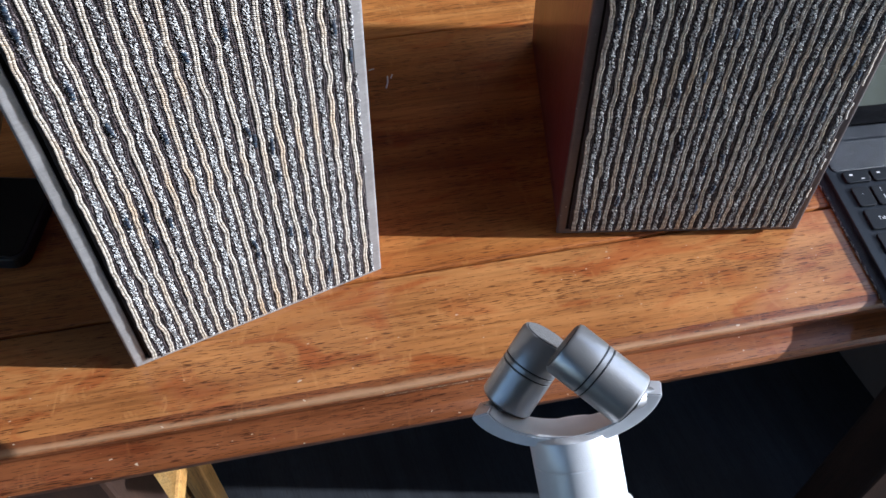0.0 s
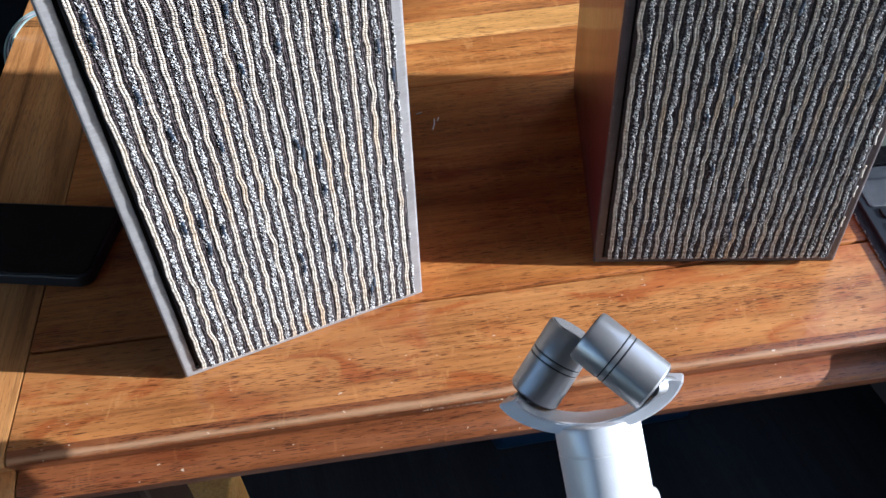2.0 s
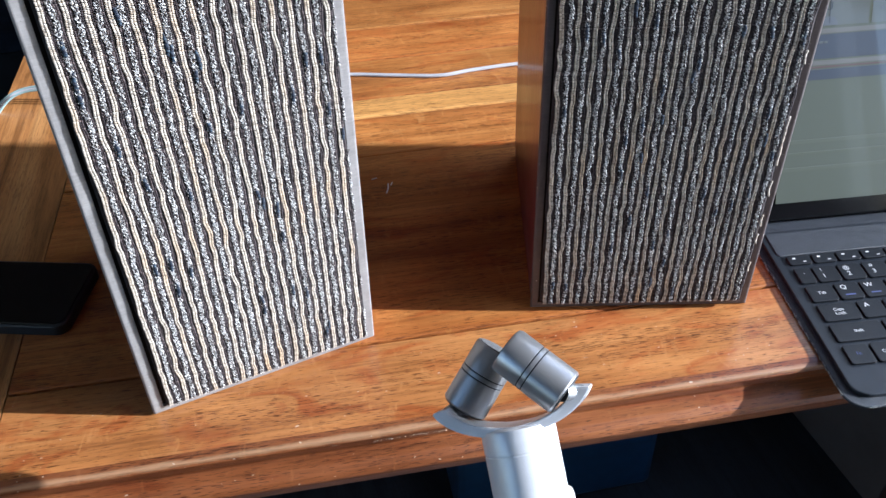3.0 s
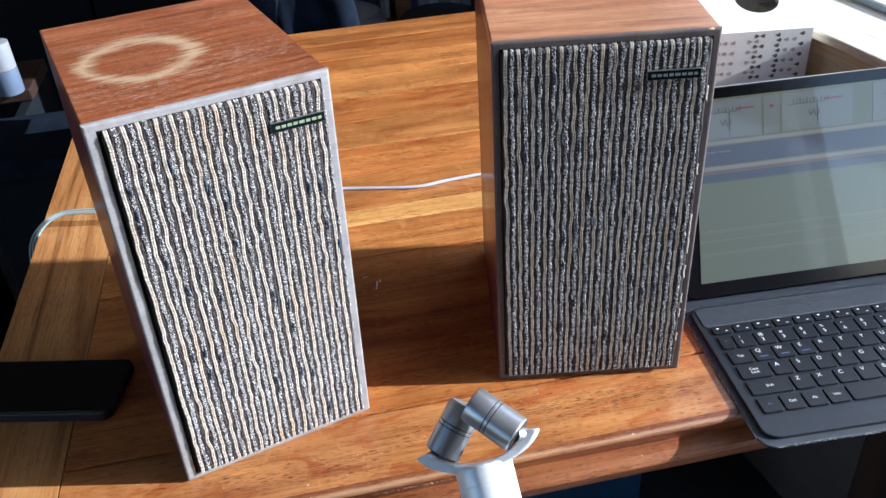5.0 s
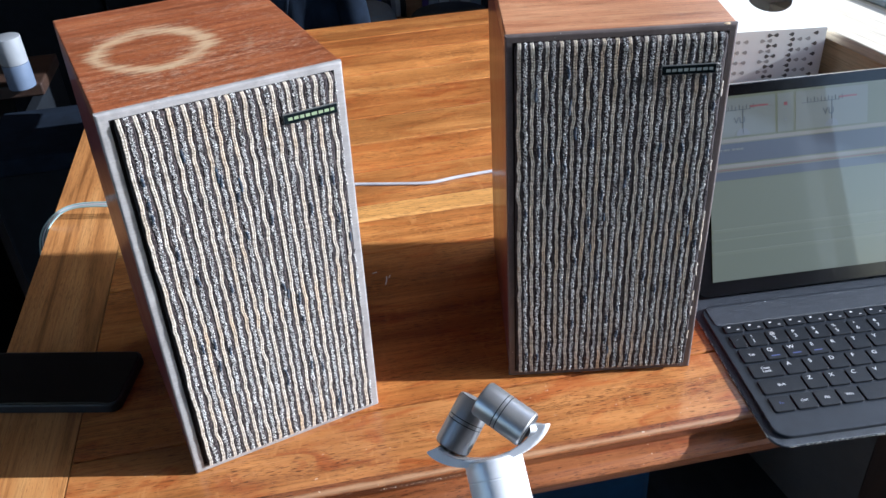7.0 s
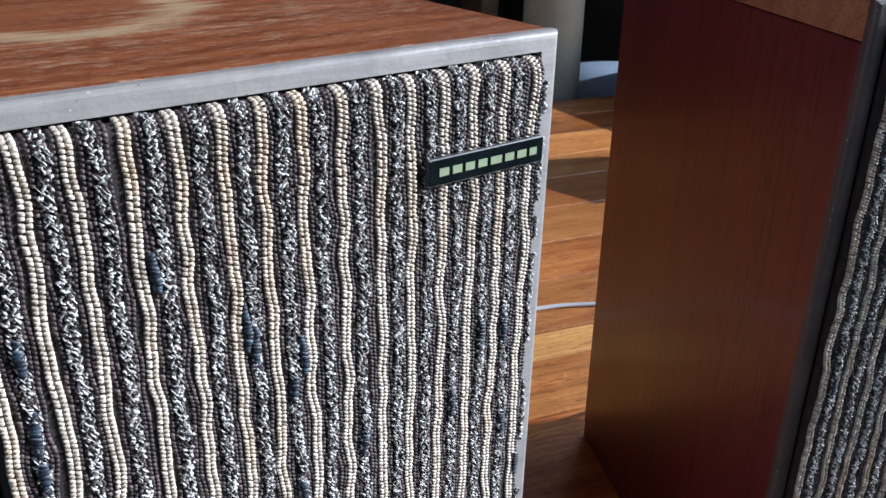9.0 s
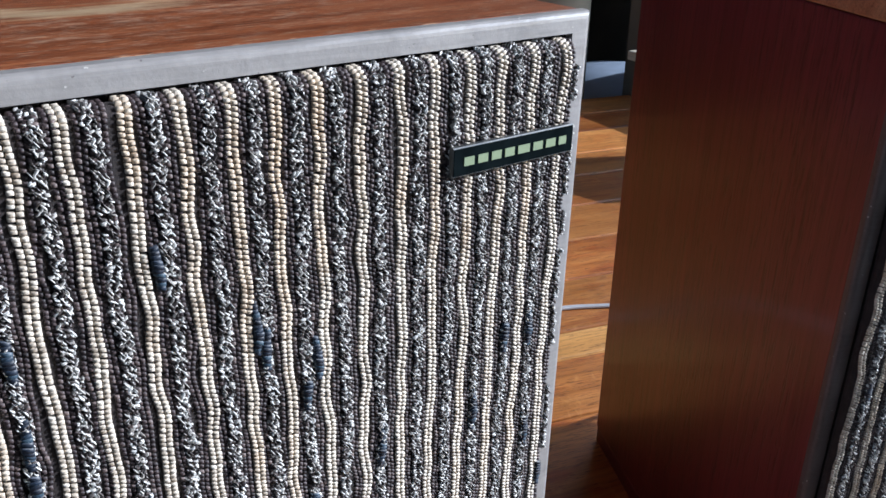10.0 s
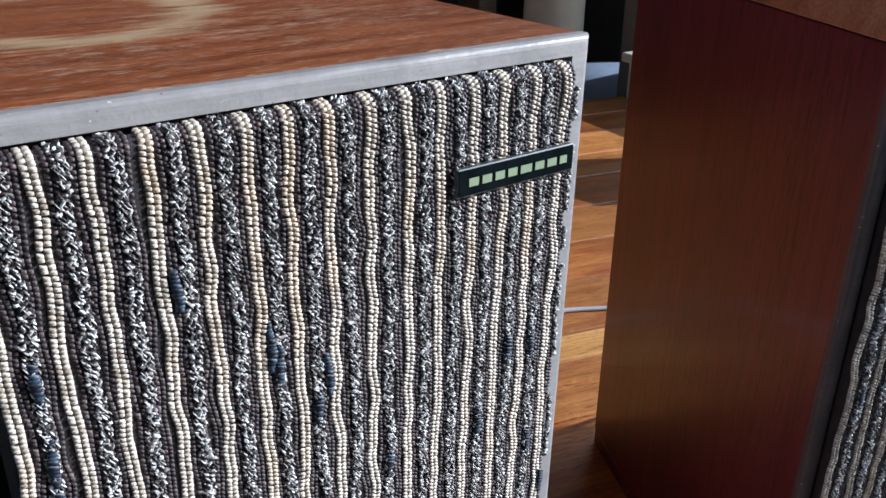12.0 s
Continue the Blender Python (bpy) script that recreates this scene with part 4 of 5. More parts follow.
def tablet():
    m = KB @ Matrix.Translation((0.0035, KD + 0.0110, 0.0048)) @ Matrix.Rotation(radians(-21), 4, "X")
    tb = thing("tablet", m, "black tablet with a lit level-meter display, propped in its case", "tablet")
    bm = rounded_plate(0.0, KW, 0.0, 0.1765, 0.0, 0.008, 0.008, 6, 0.001)
    bmesh.ops.transform(bm, matrix=Matrix.Rotation(radians(90), 4, "X"), verts=bm.verts)
    bmesh.ops.translate(bm, vec=(0, 0.0082, 0), verts=bm.verts)
    part("body", bm, GLOSS_BLACK, tb, "glossy black bezel")

    def pane(x0, x1, z0, z1, lift, mat, name, parent, label=""):
        return part(name, box(x0, x1, -0.0002 - lift - 0.0001, 0.0001 - lift, z0, z1), mat, parent, label)
    L, Rr = 0.0135, KW - 0.0135
    d = pane(L, Rr, 0.013, 0.1675, 0.0, SCREEN_BG, "display", tb, "dim olive display")
    UP = 0.0165
    for x0, x1 in ((L + 0.001, 0.069), (0.0865, 0.148), (0.1655, Rr - 0.001)):
        pane(x0, x1, 0.118 + UP, 0.149 + UP, 0.0003, SCREEN_CREAM, "meter_face", d, "cream meter face")
        cx = (x0 + x1) / 2
        pane(cx + 0.006, cx + 0.021, 0.1405 + UP, 0.1418 + UP, 0.0006, SCREEN_RED, "meter_scale", d, "red end of the scale")
        for k in range(11):
            a = (k - 5) * 0.09
            top = 0.1432 + UP - 0.0012 * (k % 2)
            pane(cx - 0.006 + math.sin(a) * 0.034 - 0.0002, cx - 0.006 + math.sin(a) * 0.034 + 0.0002, 0.1392 + UP, top, 0.0006, SCREEN_INK, "scale_tick", d)
        pane(cx - 0.026, cx + 0.006, 0.1390 + UP, 0.1394 + UP, 0.0006, SCREEN_INK, "scale_line", d)
        pane(cx - 0.0003, cx + 0.0003, 0.1195 + UP, 0.1390 + UP, 0.0006, SCREEN_INK, "needle", d, "thin needle")
        text_mesh("VU", 0.0075, Matrix.Translation((cx - 0.003, -0.0009, 0.1305 + UP)) @ Matrix.Rotation(radians(90), 4, "X"), SCREEN_INK, d, "meter_text")
        hub = bmesh.new()
        bmesh.ops.create_circle(hub, cap_ends=True, segments=24, radius=0.006)
        bmesh.ops.bisect_plane(hub, geom=hub.verts[:] + hub.edges[:] + hub.faces[:], plane_co=(0, 0, 0), plane_no=(0, -1, 0), clear_outer=True)
        bmesh.ops.transform(hub, matrix=Matrix.Translation((cx, -0.0009, 0.1182 + UP)) @ Matrix.Rotation(radians(90), 4, "X"), verts=hub.verts)
        part("meter_hub", hub, SCREEN_GREY, d)
    pane(0.071, 0.0845, 0.118 + UP, 0.149 + UP, 0.0003, SCREEN_CREAM, "lamp_face", d, "cream panel with two small lamps")
    pane(0.0765, 0.0792, 0.139 + UP, 0.1415 + UP, 0.0006, SCREEN_RED, "peak_lamp", d, "small red lamp")
    pane(0.0770, 0.0787, 0.1265 + UP, 0.1282 + UP, 0.0006, SCREEN_GREY, "peak_lamp", d, "small grey lamp")
    pane(L + 0.001, Rr - 0.001, 0.1298, 0.1328, 0.0003, SCREEN_TAN, "meter_border", d, "tan border line")
    pane(L + 0.001, Rr - 0.001, 0.1130, 0.1290, 0.0003, SCREEN_DARK, "time_strip", d, "dark strip with a line of small print")
    for k, w in enumerate((0.0022, 0.0030, 0.0012, 0.0028, 0.0028, 0.0022)):
        pane(0.0215 + k * 0.0036, 0.0215 + k * 0.0036 + w, 0.1232, 0.1246, 0.0006, SCREEN_CREAM, "print_bar", d, "small print bar")
    pane(L + 0.001, Rr - 0.001, 0.1088, 0.1118, 0.0003, SCREEN_TAN, "deck_line", d, "tan line")
    pane(L + 0.001, Rr - 0.001, 0.1070, 0.1080, 0.0003, SCREEN_RUST, "deck_line", d, "thin rust line")
    pane(L + 0.001, Rr - 0.001, 0.0990, 0.1060, 0.0003, SCREEN_DARK, "deck_line", d, "dark band under the meters")
    for z0, z1 in ((0.0555, 0.0580), (0.0480, 0.0492), (0.0360, 0.0385)):
        pane(L + 0.001, Rr - 0.001, z0, z1, 0.0003, SCREEN_MOSS, "deck_line", d, "faint olive line")
    return tb


tablet()


# ---- patterned card box with a round hole in its sloping lid ----
def card_box():
    m = pose(0.294, 0.514, 0.0, 0, 0, 1.5)
    bx = thing("card_box", m, "white card box with printed grey drops and a holed lid", "box")
    w, d, h, h2 = 0.133, 0.125, 0.068, 0.109
    bm = bmesh.new()
    o = [bm.verts.new(p) for p in ((0, 0, 0), (w, 0, 0), (w, d, 0), (0, d, 0), (0, 0, h), (w, 0, h), (w, d, h2), (0, d, h2))]
    for f in ((0, 1, 2, 3), (0, 1, 5, 4), (1, 2, 6, 5), (2, 3, 7, 6), (3, 0, 4, 7)):
        bm.faces.new([o[k] for k in f])
    # lid with the hole cut through
    slope = math.atan2(h2 - h, d)
    cx, cy, r = w * 0.60, 0.062, 0.0275

    def lid(x, s):
        return (x, s * math.cos(slope), h + s * math.sin(slope))
    inner = [bm.verts.new(lid(cx + r * math.cos(2 * math.pi * k / 40), cy + r * math.sin(2 * math.pi * k / 40))) for k in range(40)]
    deep = [bm.verts.new(Vector(v.co) - Vector((0, -math.sin(slope), math.cos(slope))) * 0.0012) for v in inner]
    cv = [o[6], o[7], o[4], o[5]]
    for q in range(4):
        seg = [inner[(q * 10 + 5 + k) % 40] for k in range(0, 11)]
        a, b = cv[q], cv[(q + 1) % 4]
        bm.faces.new([a] + [b] + seg[::-1])
    for k in range(40):
        bm.faces.new((inner[k], inner[(k + 1) % 40], deep[(k + 1) % 40], deep[k]))
    part("carton", bm, CARD, bx, "white folded card")
    part("lining", box(0.004, w - 0.004, 0.004, d - 0.004, 0.002, h - 0.025), CARD_IN, bx, "grey shaded inside")

    def drop(cx, cz, flip, mat, size=0.0034):
        b2 = bmesh.new()
        pts = [(-1.9, 0.0), (-0.7, 0.5), (0.0, 0.78), (0.65, 0.62), (1.0, 0.0), (0.65, -0.62), (0.0, -0.78), (-0.7, -0.5)]
        vs = [b2.verts.new((cx + flip * x * size * 0.72, -0.0001, cz + z * size * 1.0)) for x, z in pts]
        b2.faces.new(vs)
        part("printed_drop", b2, mat, bx)
    for r_ in range(9):
        z = h - 0.0065 - r_ * 0.0067
        row = ((0.015, 0), (0.063, 0), (0.072, 0), (0.091, 0), (0.121, 0)) if r_ % 2 == 0 else ((0.018, 0), (0.026, 1), (0.036, 1), (0.055, 1), (0.065, 1), (0.093, 0), (0.102, 1), (0.112, 1))
        for x, tone in row:
            drop(x, z, -1 if x in (0.063, 0.055) else 1, DROP[tone])
    return bx


card_box()


# ---- small things on the table ----
def phone():
    ph = thing("phone", T @ Matrix.Translation((-0.427, 0.064, 0.0)) @ Matrix.Rotation(radians(-13.5), 4, "Z"), "black phone lying face up on the table in shade", "phone")
    part("case", rounded_plate(0.0, 0.132, 0.0, 0.062, 0.0004, 0.0085, 0.008, 6, 0.0012), BLACK, ph, "matt black case")
    part("glass", rounded_plate(0.002, 0.130, 0.002, 0.060, 0.0086, 0.0090, 0.007, 6, 0.0002), GLOSS_BLACK, ph, "glossy black glass")


phone()


def cable(name, pts, label, mats, gap=0.0017, rad=0.0012):
    c = thing(name, Matrix(), label, "cable")
    p = [Vector(q) for q in pts]
    for k, mt in enumerate(mats):
        off = (k - (len(mats) - 1) / 2) * gap * 1.25
        line = []
        for i, q in enumerate(p):
            d = p[min(i + 1, len(p) - 1)] - p[max(i - 1, 0)]
            s = d.cross(Vector((0, 0, 1)))
            s = s.normalized() if s.length > 1e-5 else Vector((0, 1, 0))
            line.append(q + s * off)
        part("wire", tube(line, rad, 8), mt, c, smooth=True)
    return c


R = 0.0013
cable("speaker_cable", [(-0.235, 0.150, 0.05), (-0.236, 0.19, 0.006), (-0.215, 0.26, R), (-0.175, 0.305, R), (-0.147, 0.309, R), (-0.107, 0.306, R), (-0.064, 0.304, R), (-0.034, 0.313, R), (0.009, 0.323, R),
                        (0.045, 0.325, R), (0.085, 0.315, R), (0.10, 0.27, R), (0.085, 0.215, 0.01), (0.075, 0.176, 0.05)], "grey twin-core cable running between the loudspeakers", [CABLE, CABLE])
cable("cable_over_edge", [(-0.255, 0.130, 0.06), (-0.262, 0.17, 0.02), (-0.30, 0.23, 0.008), (-0.355, 0.266, 0.012), (-0.402, 0.272, 0.014), (-0.434, 0.272, 0.013), (-0.452, 0.264, 0.007), (-0.4635, 0.250, -0.008), (-0.4665, 0.236, -0.04),
                          (-0.474, 0.20, -0.12), (-0.49, 0.18, -0.30), (-0.50, 0.17, -0.55), (-0.52, 0.16, FLOOR_Z + 0.003)], "pale green and grey cables dropping over the table edge", [CABLE_GREEN, CABLE, CABLE_GREEN], 0.0030, 0.00095)


def scrap(name, pts, rad, label, mat=STEEL):
    ob = link_mesh(name, tube(pts, rad, 6), mat, smooth=True)
    return tagged(ob, label, "scrap")


scrap("wire_scrap", [(-0.1022, 0.1265, 0.0005), (-0.1014, 0.132, 0.0011), (-0.1018, 0.1385, 0.0005)], 0.00055, "short white wire scrap lying on the table", LEGEND)
scrap("wire_scrap", [(-0.0995, 0.1365, 0.0005), (-0.0986, 0.140, 0.0008)], 0.00045, "short white wire scrap lying on the table", LEGEND)
scrap("wire_scrap", [(-0.115, 0.1445, 0.0005), (-0.1110, 0.146, 0.0008)], 0.00045, "short white wire scrap lying on the table", LEGEND)

# ---- under the table ----
stool = thing("wooden_stool", pose(-0.445, -0.06, 0, 0, 0, 5), "pale yellow wooden stool under the table", "stool")
part("seat", rounded_plate(0.052, 0.118, 0.0, 0.19, -0.475, -0.45, 0.02, 6, 0.004), CHAIR_WOOD, stool, "rounded seat")
for x in (0.056, 0.088):
    for y in (0.012, 0.148):
        part("leg", box(x, x + 0.026, y, y + 0.03, FLOOR_Z, -0.4752, 0.003), CHAIR_WOOD, stool)
crate = thing("plastic_crate", pose(-0.06, 0.30, 0, 0, 0, 12), "dark blue plastic crate on the floor under the table", "crate")
part("bin", box(0.0, 0.30, 0.0, 0.22, FLOOR_Z, -0.47, 0.012), BLUE, crate)
part("rim", box(-0.008, 0.308, -0.008, 0.228, -0.4695, -0.45, 0.006), BLUE, crate, "thick blue rim")


# ---- behind the table ----
def chair_with_back():
    ch = thing("dining_chair", pose(-0.450, 1.10, 0, 0, 0, 6), "pale wooden dining chair behind the table", "chair")
    for x in (0.0, 0.19):
        part("post", box(x, x + 0.032, 0.0, 0.028, FLOOR_Z, 0.055 if x == 0.0 else 0.04, 0.006), CHAIR_WOOD, ch)
        part("leg", box(x, x + 0.032, -0.36, -0.328, FLOOR_Z, -0.312, 0.004), CHAIR_WOOD, ch)
    part("top_rail", box(0.0325, 0.1895, 0.003, 0.024, -0.02, 0.052, 0.006), CHAIR_WOOD, ch)
    part("seat", box(0.0, 0.222, -0.37, 0.03, -0.31, -0.285, 0.006), CHAIR_WOOD, ch)
    return ch


chair_with_back()


def jacket():
    jk = thing("jacket", pose(-0.424, 1.115, -0.02, 0, 0, 6), "dark navy wool jacket hung over the chair back", "jacket")
    bm = bmesh.new()
    nx, ns = 26, 34
    rows = []
    for j in range(ns + 1):
        t = j / ns
        row = []
        for i in range(nx + 1):
            u = i / nx
            fold = 0.018 * math.sin(u * 15 + 1.3 * t) + 0.010 * math.sin(u * 31 + 4 * t)
            if t < 0.5:
                y, z = -0.022 - 0.02 * math.sin(t * 6.28) - abs(fold) * (1 - t * 2) * 0.8 - 0.012, -0.36 + t * 2 * 0.455
            else:
                y, z = 0.040 + 0.02 * math.sin((t - 0.5) * 6.28) + abs(fold) * (t * 2 - 1), 0.095 - (t - 0.5) * 2 * 0.42
            x = 0.012 + u * 0.190 + 0.03 * (u - 0.35) * (0.095 - z) * 2
            row.append(bm.verts.new((x, y - 0.012, z - 0.02 * u * u)))
        rows.append(row)
    for a, b in zip(rows, rows[1:]):
        for k in range(nx):
            bm.faces.new((a[k], a[k + 1], b[k + 1], b[k]))
    bmesh.ops.recalc_face_normals(bm, faces=bm.faces)
    bmesh.ops.solidify(bm, geom=bm.faces[:], thickness=0.006)
    part("body_cloth", bm, NAVY_CLOTH, jk, smooth=True)
    part("collar", tube([(0.04, -0.03, 0.085), (0.07, -0.045, 0.055), (0.12, -0.055, 0.075), (0.15, -0.045, 0.060), (0.19, -0.03, 0.070)], 0.018, 12, 0.8), NAVY_CLOTH, jk, "folded collar", True)
    part("sleeve", tube([(0.185, -0.035, 0.03), (0.205, -0.05, -0.05), (0.212, -0.055, -0.16), (0.205, -0.045, -0.27), (0.20, -0.04, -0.36)], 0.030, 14), NAVY_CLOTH, jk, "hanging sleeve", True)
    part("sleeve", tube([(0.075, -0.05, 0.03), (0.055, -0.075, -0.05), (0.06, -0.08, -0.16), (0.075, -0.07, -0.30)], 0.032, 14), NAVY_CLOTH, jk, "hanging sleeve", True)


jacket()


def shelf_unit():
    S = pose(-1.30, 2.0, 0)
    su = thing("bookshelf", S, "brown timber bookshelf along the far wall, part filled", "bookshelf")
    posts = (0.0, 0.585, 1.14, 1.66)
    for x in posts:
        part("upright", box(x, x + 0.045, 0.0, 0.26, FLOOR_Z, 0.62, 0.003), SHELF_WOOD, su)
    for z in (-0.72, -0.415, -0.130, 0.28, 0.62):
        for x0, x1 in zip(posts, posts[1:]):
            part("shelf", box(x0 + 0.0455, x1 - 0.0005, 0.004, 0.26, z - 0.04, z, 0.002), SHELF_WOOD, su)
    part("back_panel", box(0.0, 1.705, 0.261, 0.27, FLOOR_Z, 0.62), CHARCOAL, su, "dark back panel")
    return S


SHELF = shelf_unit()
pier = thing("timber_post", pose(-0.655, 1.985, 0), "brown timber post standing before the shelves", "post")
part("shaft", box(0.0, 0.05, -0.06, -0.01, FLOOR_Z, CEIL_Z, 0.004), SHELF_WOOD, pier)
TONES = ("grey", "blue", "white", "black", "dark red", "plum")
BOOKS = [plain("book_" + n, c, 0.7, vary=0.15, scale=50) for n, c in zip(("grey", "blue", "white", "black", "red", "plum"), ((0.30, 0.30, 0.31), (0.03, 0.05, 0.24), (0.52, 0.51, 0.49), (0.03, 0.03, 0.035), (0.08, 0.02, 0.025), (0.09, 0.05, 0.16)))]


def book(x, w, h, d, kind, lean=0.0, z=-0.415):
    h *= 0.88
    b = thing("book", SHELF @ Matrix.Translation((x, 0.02, z)) @ Matrix.Rotation(radians(lean), 4, "Y"), TONES[kind] + " book standing upright on the brown shelf", "book", "books on the shelf")
    part("cover", box(0.0, w, 0.0, d, 0.0005, h, 0.0015), BOOKS[kind], b)
    part("page_block", box(0.003, w - 0.003, 0.004, d - 0.002, h, h + 0.001), CARD, b, "cream page edges")
    if kind in (0, 2) and w > 0.018:
        part("spine_print", box(w * 0.35, w * 0.65, -0.0006, -0.0001, h * 0.35, h * 0.85), BOOKS[3], b, "faint dark spine bar")


rng = random.Random(21)
# between the second and third uprights: a leaning grey folder, then blue, black and grey spines
book(0.945, 0.030, 0.255, 0.16, 2, 6.5)
for x, w, h, kind in ((1.022, 0.022, 0.215, 1), (1.045, 0.021, 0.205, 1), (1.067, 0.014, 0.22, 3), (1.082, 0.012, 0.215, 3), (1.095, 0.012, 0.19, 0), (1.108, 0.013, 0.20, 2), (1.122, 0.013, 0.19, 3),
                      (0.905, 0.018, 0.12, 2), (0.924, 0.016, 0.13, 0)):
    book(x, w, h, 0.15, kind)
# between the third and fourth: plum, a run of pale spines, then dark ones
book(1.187, 0.018, 0.20, 0.16, 5)
for k in range(5):
    book(1.207 + k * 0.0315, 0.029, 0.235 + 0.006 * (k % 2), 0.17, 2 if k % 2 else 0)
x = 1.368
while x < 1.63:
    w = rng.uniform(0.016, 0.03)
    book(x, w, rng.uniform(0.21, 0.27), 0.16, rng.choice((3, 4, 3, 5)))
    x += w + 0.0015
bag = thing("soft_bag", pose(-0.03, 1.86, 0, 0, 0, 10), "black soft bag slumped on a crate before the shelves", "bag")
part("bag_body", lathe([(0.06, -0.455), (0.12, -0.44), (0.135, -0.40), (0.11, -0.36), (0.05, -0.34)], 28), CHARCOAL, bag, smooth=True)
bx2 = thing("floor_crate", pose(-0.17, 1.72, 0, 0, 0, 4), "dark wooden crate on the floor before the shelves", "crate")
part("crate_body", box(0.0, 0.28, 0.0, 0.26, FLOOR_Z, -0.4555, 0.004), SHELF_WOOD, bx2)
sack = thing("grey_sack", pose(-0.27, 1.90, 0), "grey cloth sack on a stand before the books", "sack")
part("sack_body", lathe([(0.04, -0.48), (0.09, -0.465), (0.10, -0.41), (0.07, -0.345), (0.03, -0.325)], 24), CARD_IN, sack, smooth=True)
stand = thing("small_stand", pose(-0.27, 1.90, 0), "dark wooden stand under the sack", "stand")
part("stand_top", lathe([(0.09, -0.50), (0.10, -0.498), (0.10, -0.4805)], 24), SHELF_WOOD, stand)
part("stand_stem", lathe([(0.08, FLOOR_Z), (0.03, FLOOR_Z + 0.04), (0.025, -0.5002)], 20), SHELF_WOOD, stand)
lamp = thing("standing_lamp", pose(0.226, 0.985, 0), "tall beige paper standing lamp, unlit, beyond the table", "lamp")
BEIGE = plain("beige_paper", (0.42, 0.38, 0.29), 0.8, vary=0.12, scale=25)
part("shade", lathe([(0.040, -0.20), (0.043, -0.198), (0.043, 0.50), (0.040, 0.502)], 32), BEIGE, lamp, "beige paper shade", True)
part("stem", lathe([(0.010, FLOOR_Z + 0.0152), (0.010, -0.1995)], 16), BLACK, lamp)
part("foot", lathe([(0.085, FLOOR_Z), (0.085, FLOOR_Z + 0.010), (0.075, FLOOR_Z + 0.015)], 28), BLACK, lamp)
pouf = thing("pouf", pose(0.40, 1.16, 0), "dark brown leather pouf beyond the table", "pouf")
part("pouf_body", lathe([(0.14, FLOOR_Z), (0.155, FLOOR_Z + 0.02), (0.16, -0.40), (0.155, -0.10), (0.13, -0.075)], 32), SHELF_WOOD, pouf, smooth=True)
pad = thing("blue_cushion", pose(0.40, 1.16, 0), "pale blue-grey cushion lying on the pouf", "cushion")
part("pad", lathe([(0.03, -0.0745), (0.10, -0.072), (0.125, -0.055), (0.10, -0.036), (0.03, -0.028)], 32), PALE_BLUE, pad, smooth=True)
amp = thing("stereo_unit", pose(-1.08, 1.86, 0, 0, 0, 6), "charcoal stereo unit with small bright knobs on a dark cabinet", "stereo")
part("case", box(0.05, 0.31, 0.0, 0.22, -0.195, -0.10, 0.008), CHARCOAL, amp)
for k in range(4):
    part("knob", lathe([(0.009, 0), (0.009, 0.03), (0.007, 0.034)], 16, Matrix.Translation((0.13 + k * 0.045, 0.12, -0.10))), STEEL, amp, "bright knob")
cab = thing("low_cabinet", pose(-1.30, 1.80, 0, 0, 0, 6), "black low cabinet beneath the stereo unit", "cabinet")
part("body", box(0.0, 0.66, 0.0, 0.36, FLOOR_Z, -0.1955, 0.006), NIGHT, cab)
part("door", box(0.012, 0.325, -0.018, -0.001, FLOOR_Z + 0.03, -0.215, 0.004), NIGHT, cab)
part("door", box(0.335, 0.648, -0.018, -0.001, FLOOR_Z + 0.03, -0.215, 0.004), NIGHT, cab)
dome = thing("cushion", pose(-0.62, 1.45, 0, 0, 0, 0), "grey round cushion on a stool", "cushion")
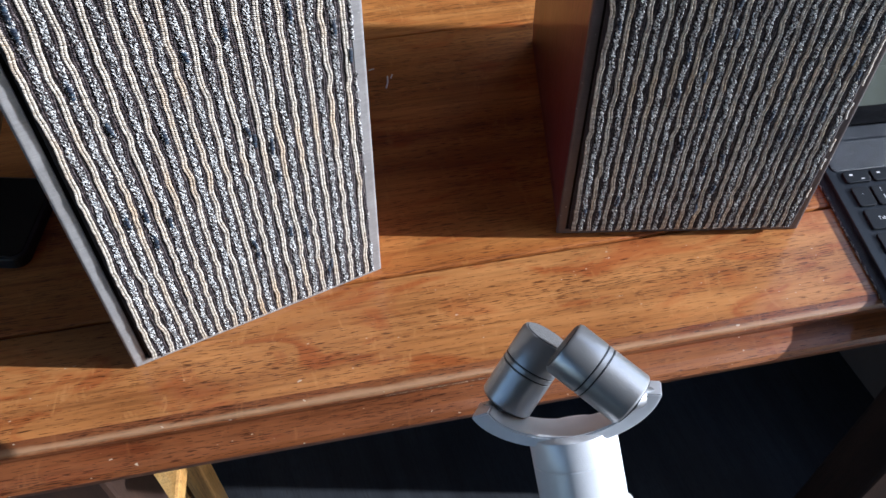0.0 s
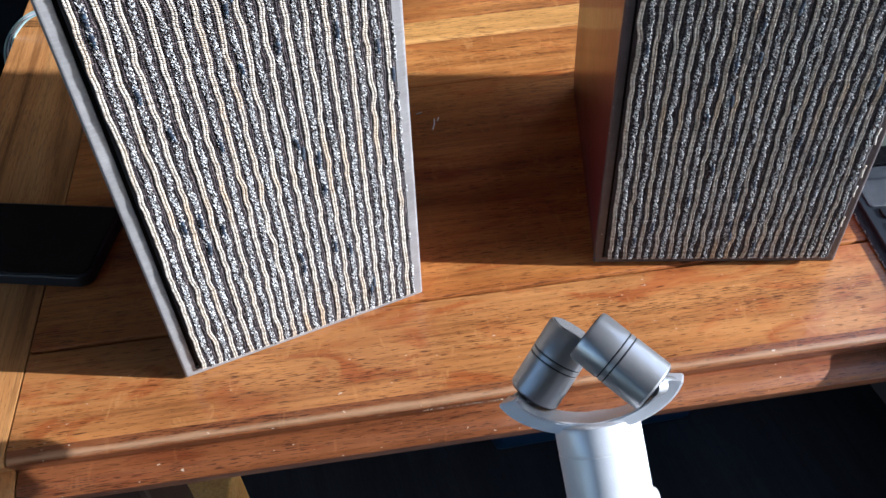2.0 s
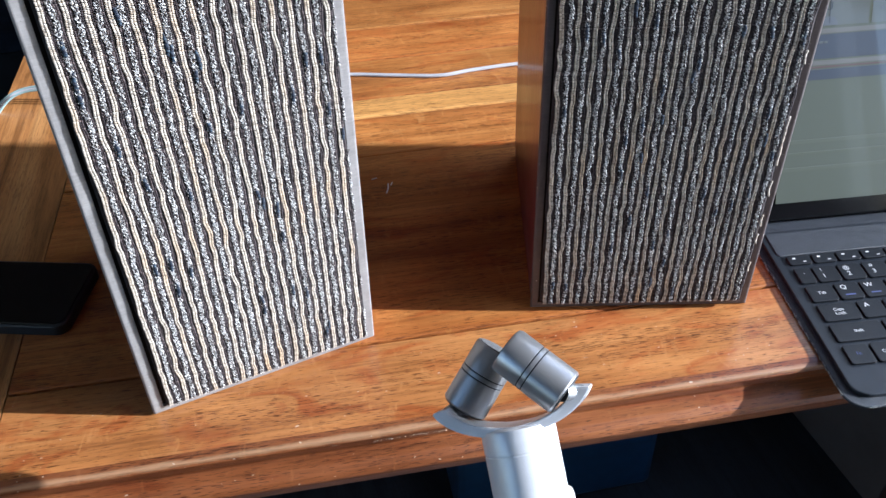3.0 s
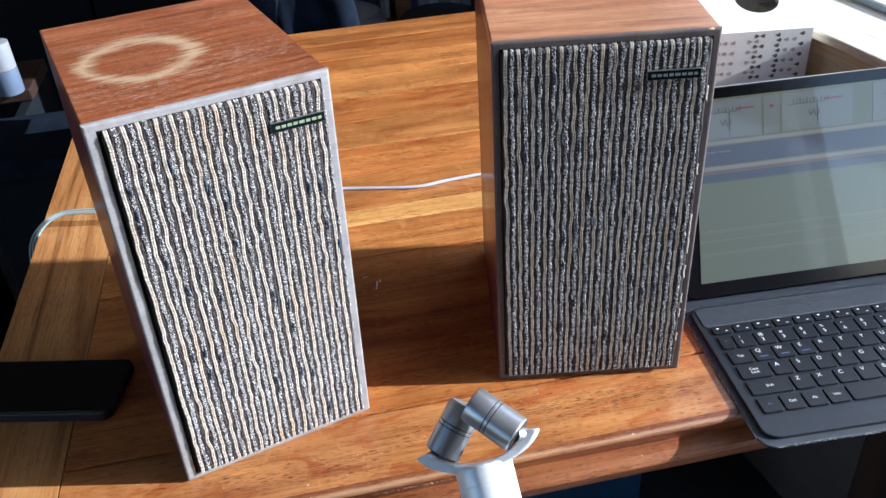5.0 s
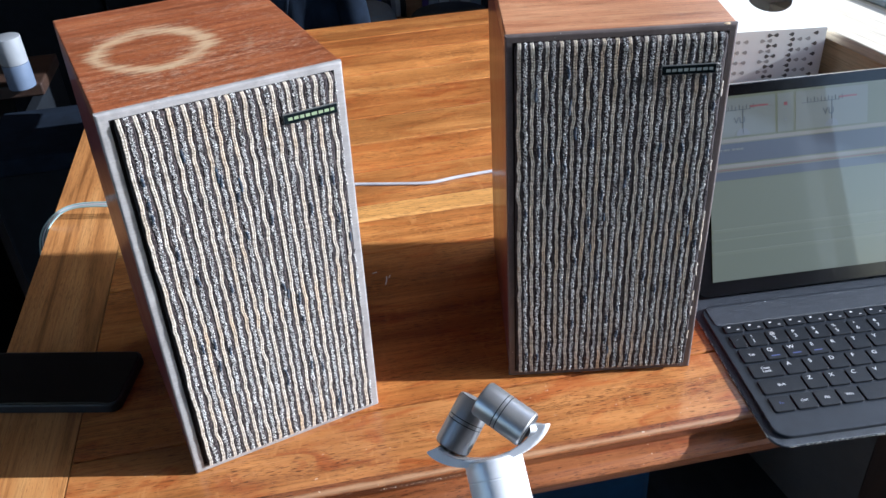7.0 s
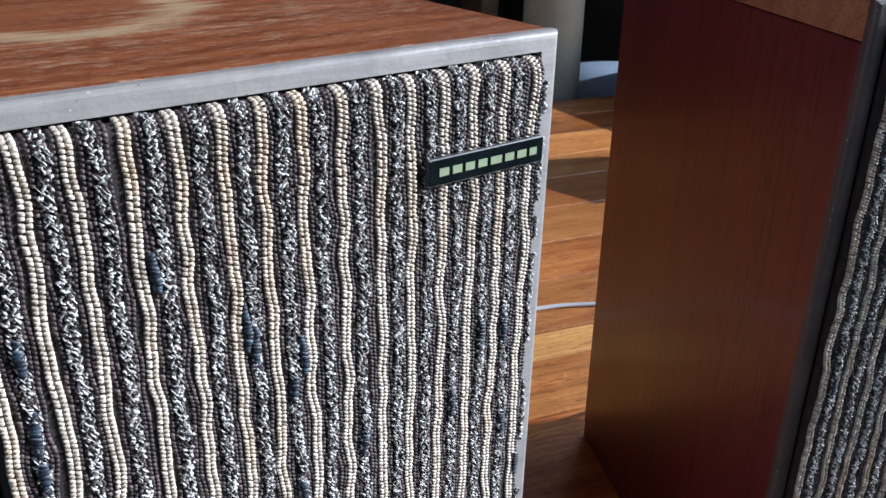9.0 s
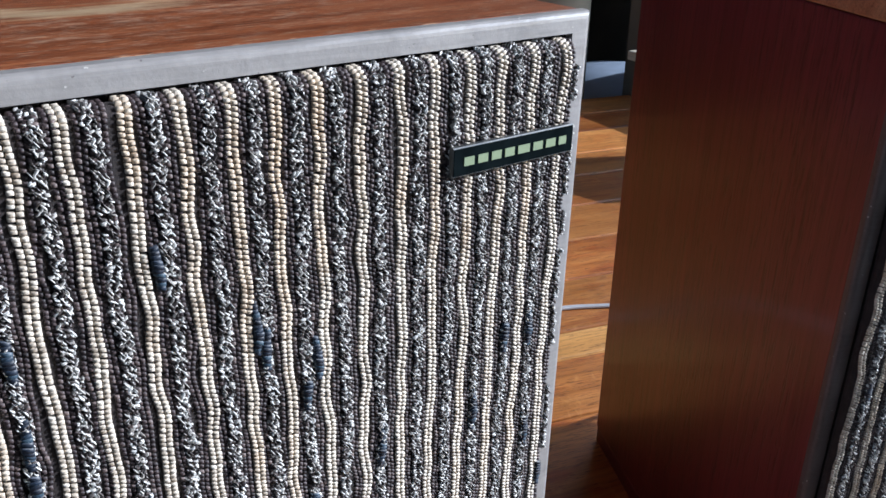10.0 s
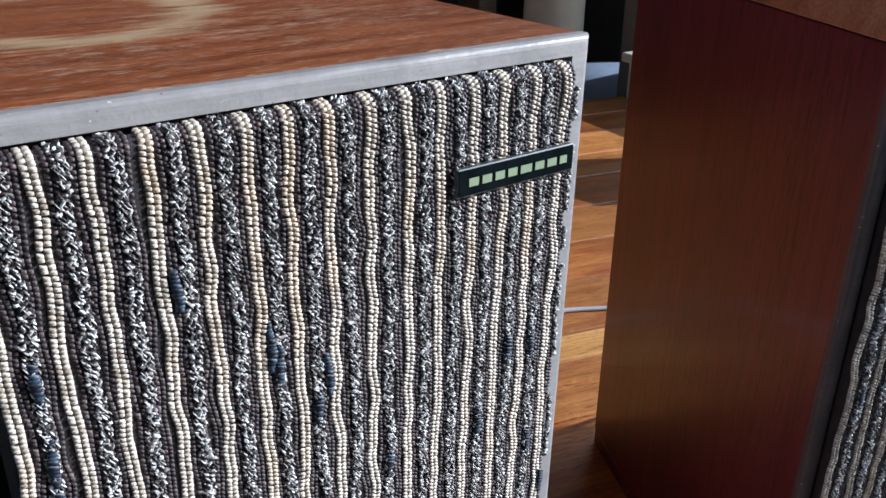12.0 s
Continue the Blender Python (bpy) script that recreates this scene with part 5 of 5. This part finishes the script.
part("pad", lathe([(0.05, -0.33), (0.14, -0.325), (0.155, -0.29), (0.13, -0.255), (0.05, -0.24)], 32), CARD_IN, dome, smooth=True)
st = thing("round_stool", pose(-0.62, 1.45, 0, 0, 0, 0), "dark round stool beneath the cushion", "stool")
part("seat", lathe([(0.13, -0.352), (0.14, -0.35), (0.14, -0.3305)], 32), SHELF_WOOD, st)
part("column", lathe([(0.10, FLOOR_Z), (0.04, FLOOR_Z + 0.05), (0.03, -0.3522)], 24), SHELF_WOOD, st)

side = thing("side_shelf", pose(-0.98, 0.80, 0, 0, 0, 10), "black narrow side shelf by the table", "shelf")
part("top", box(0.0, 0.245, 0.075, 0.22, -0.135, -0.112, 0.003), LEG_WOOD, side, "dark brown timber top")
part("side_panel", box(0.0, 0.02, 0.0, 0.22, FLOOR_Z, -0.1355, 0.002), NIGHT, side)
part("side_panel", box(0.222, 0.242, 0.0, 0.22, FLOOR_Z, -0.1355, 0.002), NIGHT, side)
BOTTLE_BLUE = plain("bottle_blue", (0.10, 0.13, 0.185), 0.5, vary=0.08)
crate2 = thing("storage_box", pose(-0.765, 0.67, 0, 0, 0, 10), "blue-black storage box standing on the floor beside the shelf", "box")
part("body", box(0.0, 0.24, 0.0, 0.18, FLOOR_Z, -0.165, 0.008), NIGHT, crate2)
part("lid", box(-0.005, 0.245, -0.005, 0.185, -0.1645, -0.135, 0.006), NAVY_CLOTH, crate2, "dark navy lid")
bt = thing("bottle", pose(-0.779, 0.905, 0), "small white bottle with a pale blue label on a side shelf", "bottle")
part("bottle_body", lathe([(0.020, -0.1117), (0.0222, -0.1112), (0.0225, -0.109), (0.0225, -0.070), (0.0222, -0.0685), (0.021, -0.068)], 32), BOTTLE_BLUE, bt, smooth=True)
OFF_WHITE = plain("off_white_plastic", (0.22, 0.23, 0.24), 0.5, vary=0.06)
part("cap", lathe([(0.0215, -0.0678), (0.0222, -0.0672), (0.0222, -0.0235), (0.0219, -0.0225), (0.0208, -0.022)], 32), OFF_WHITE, bt, "white screw cap", True)
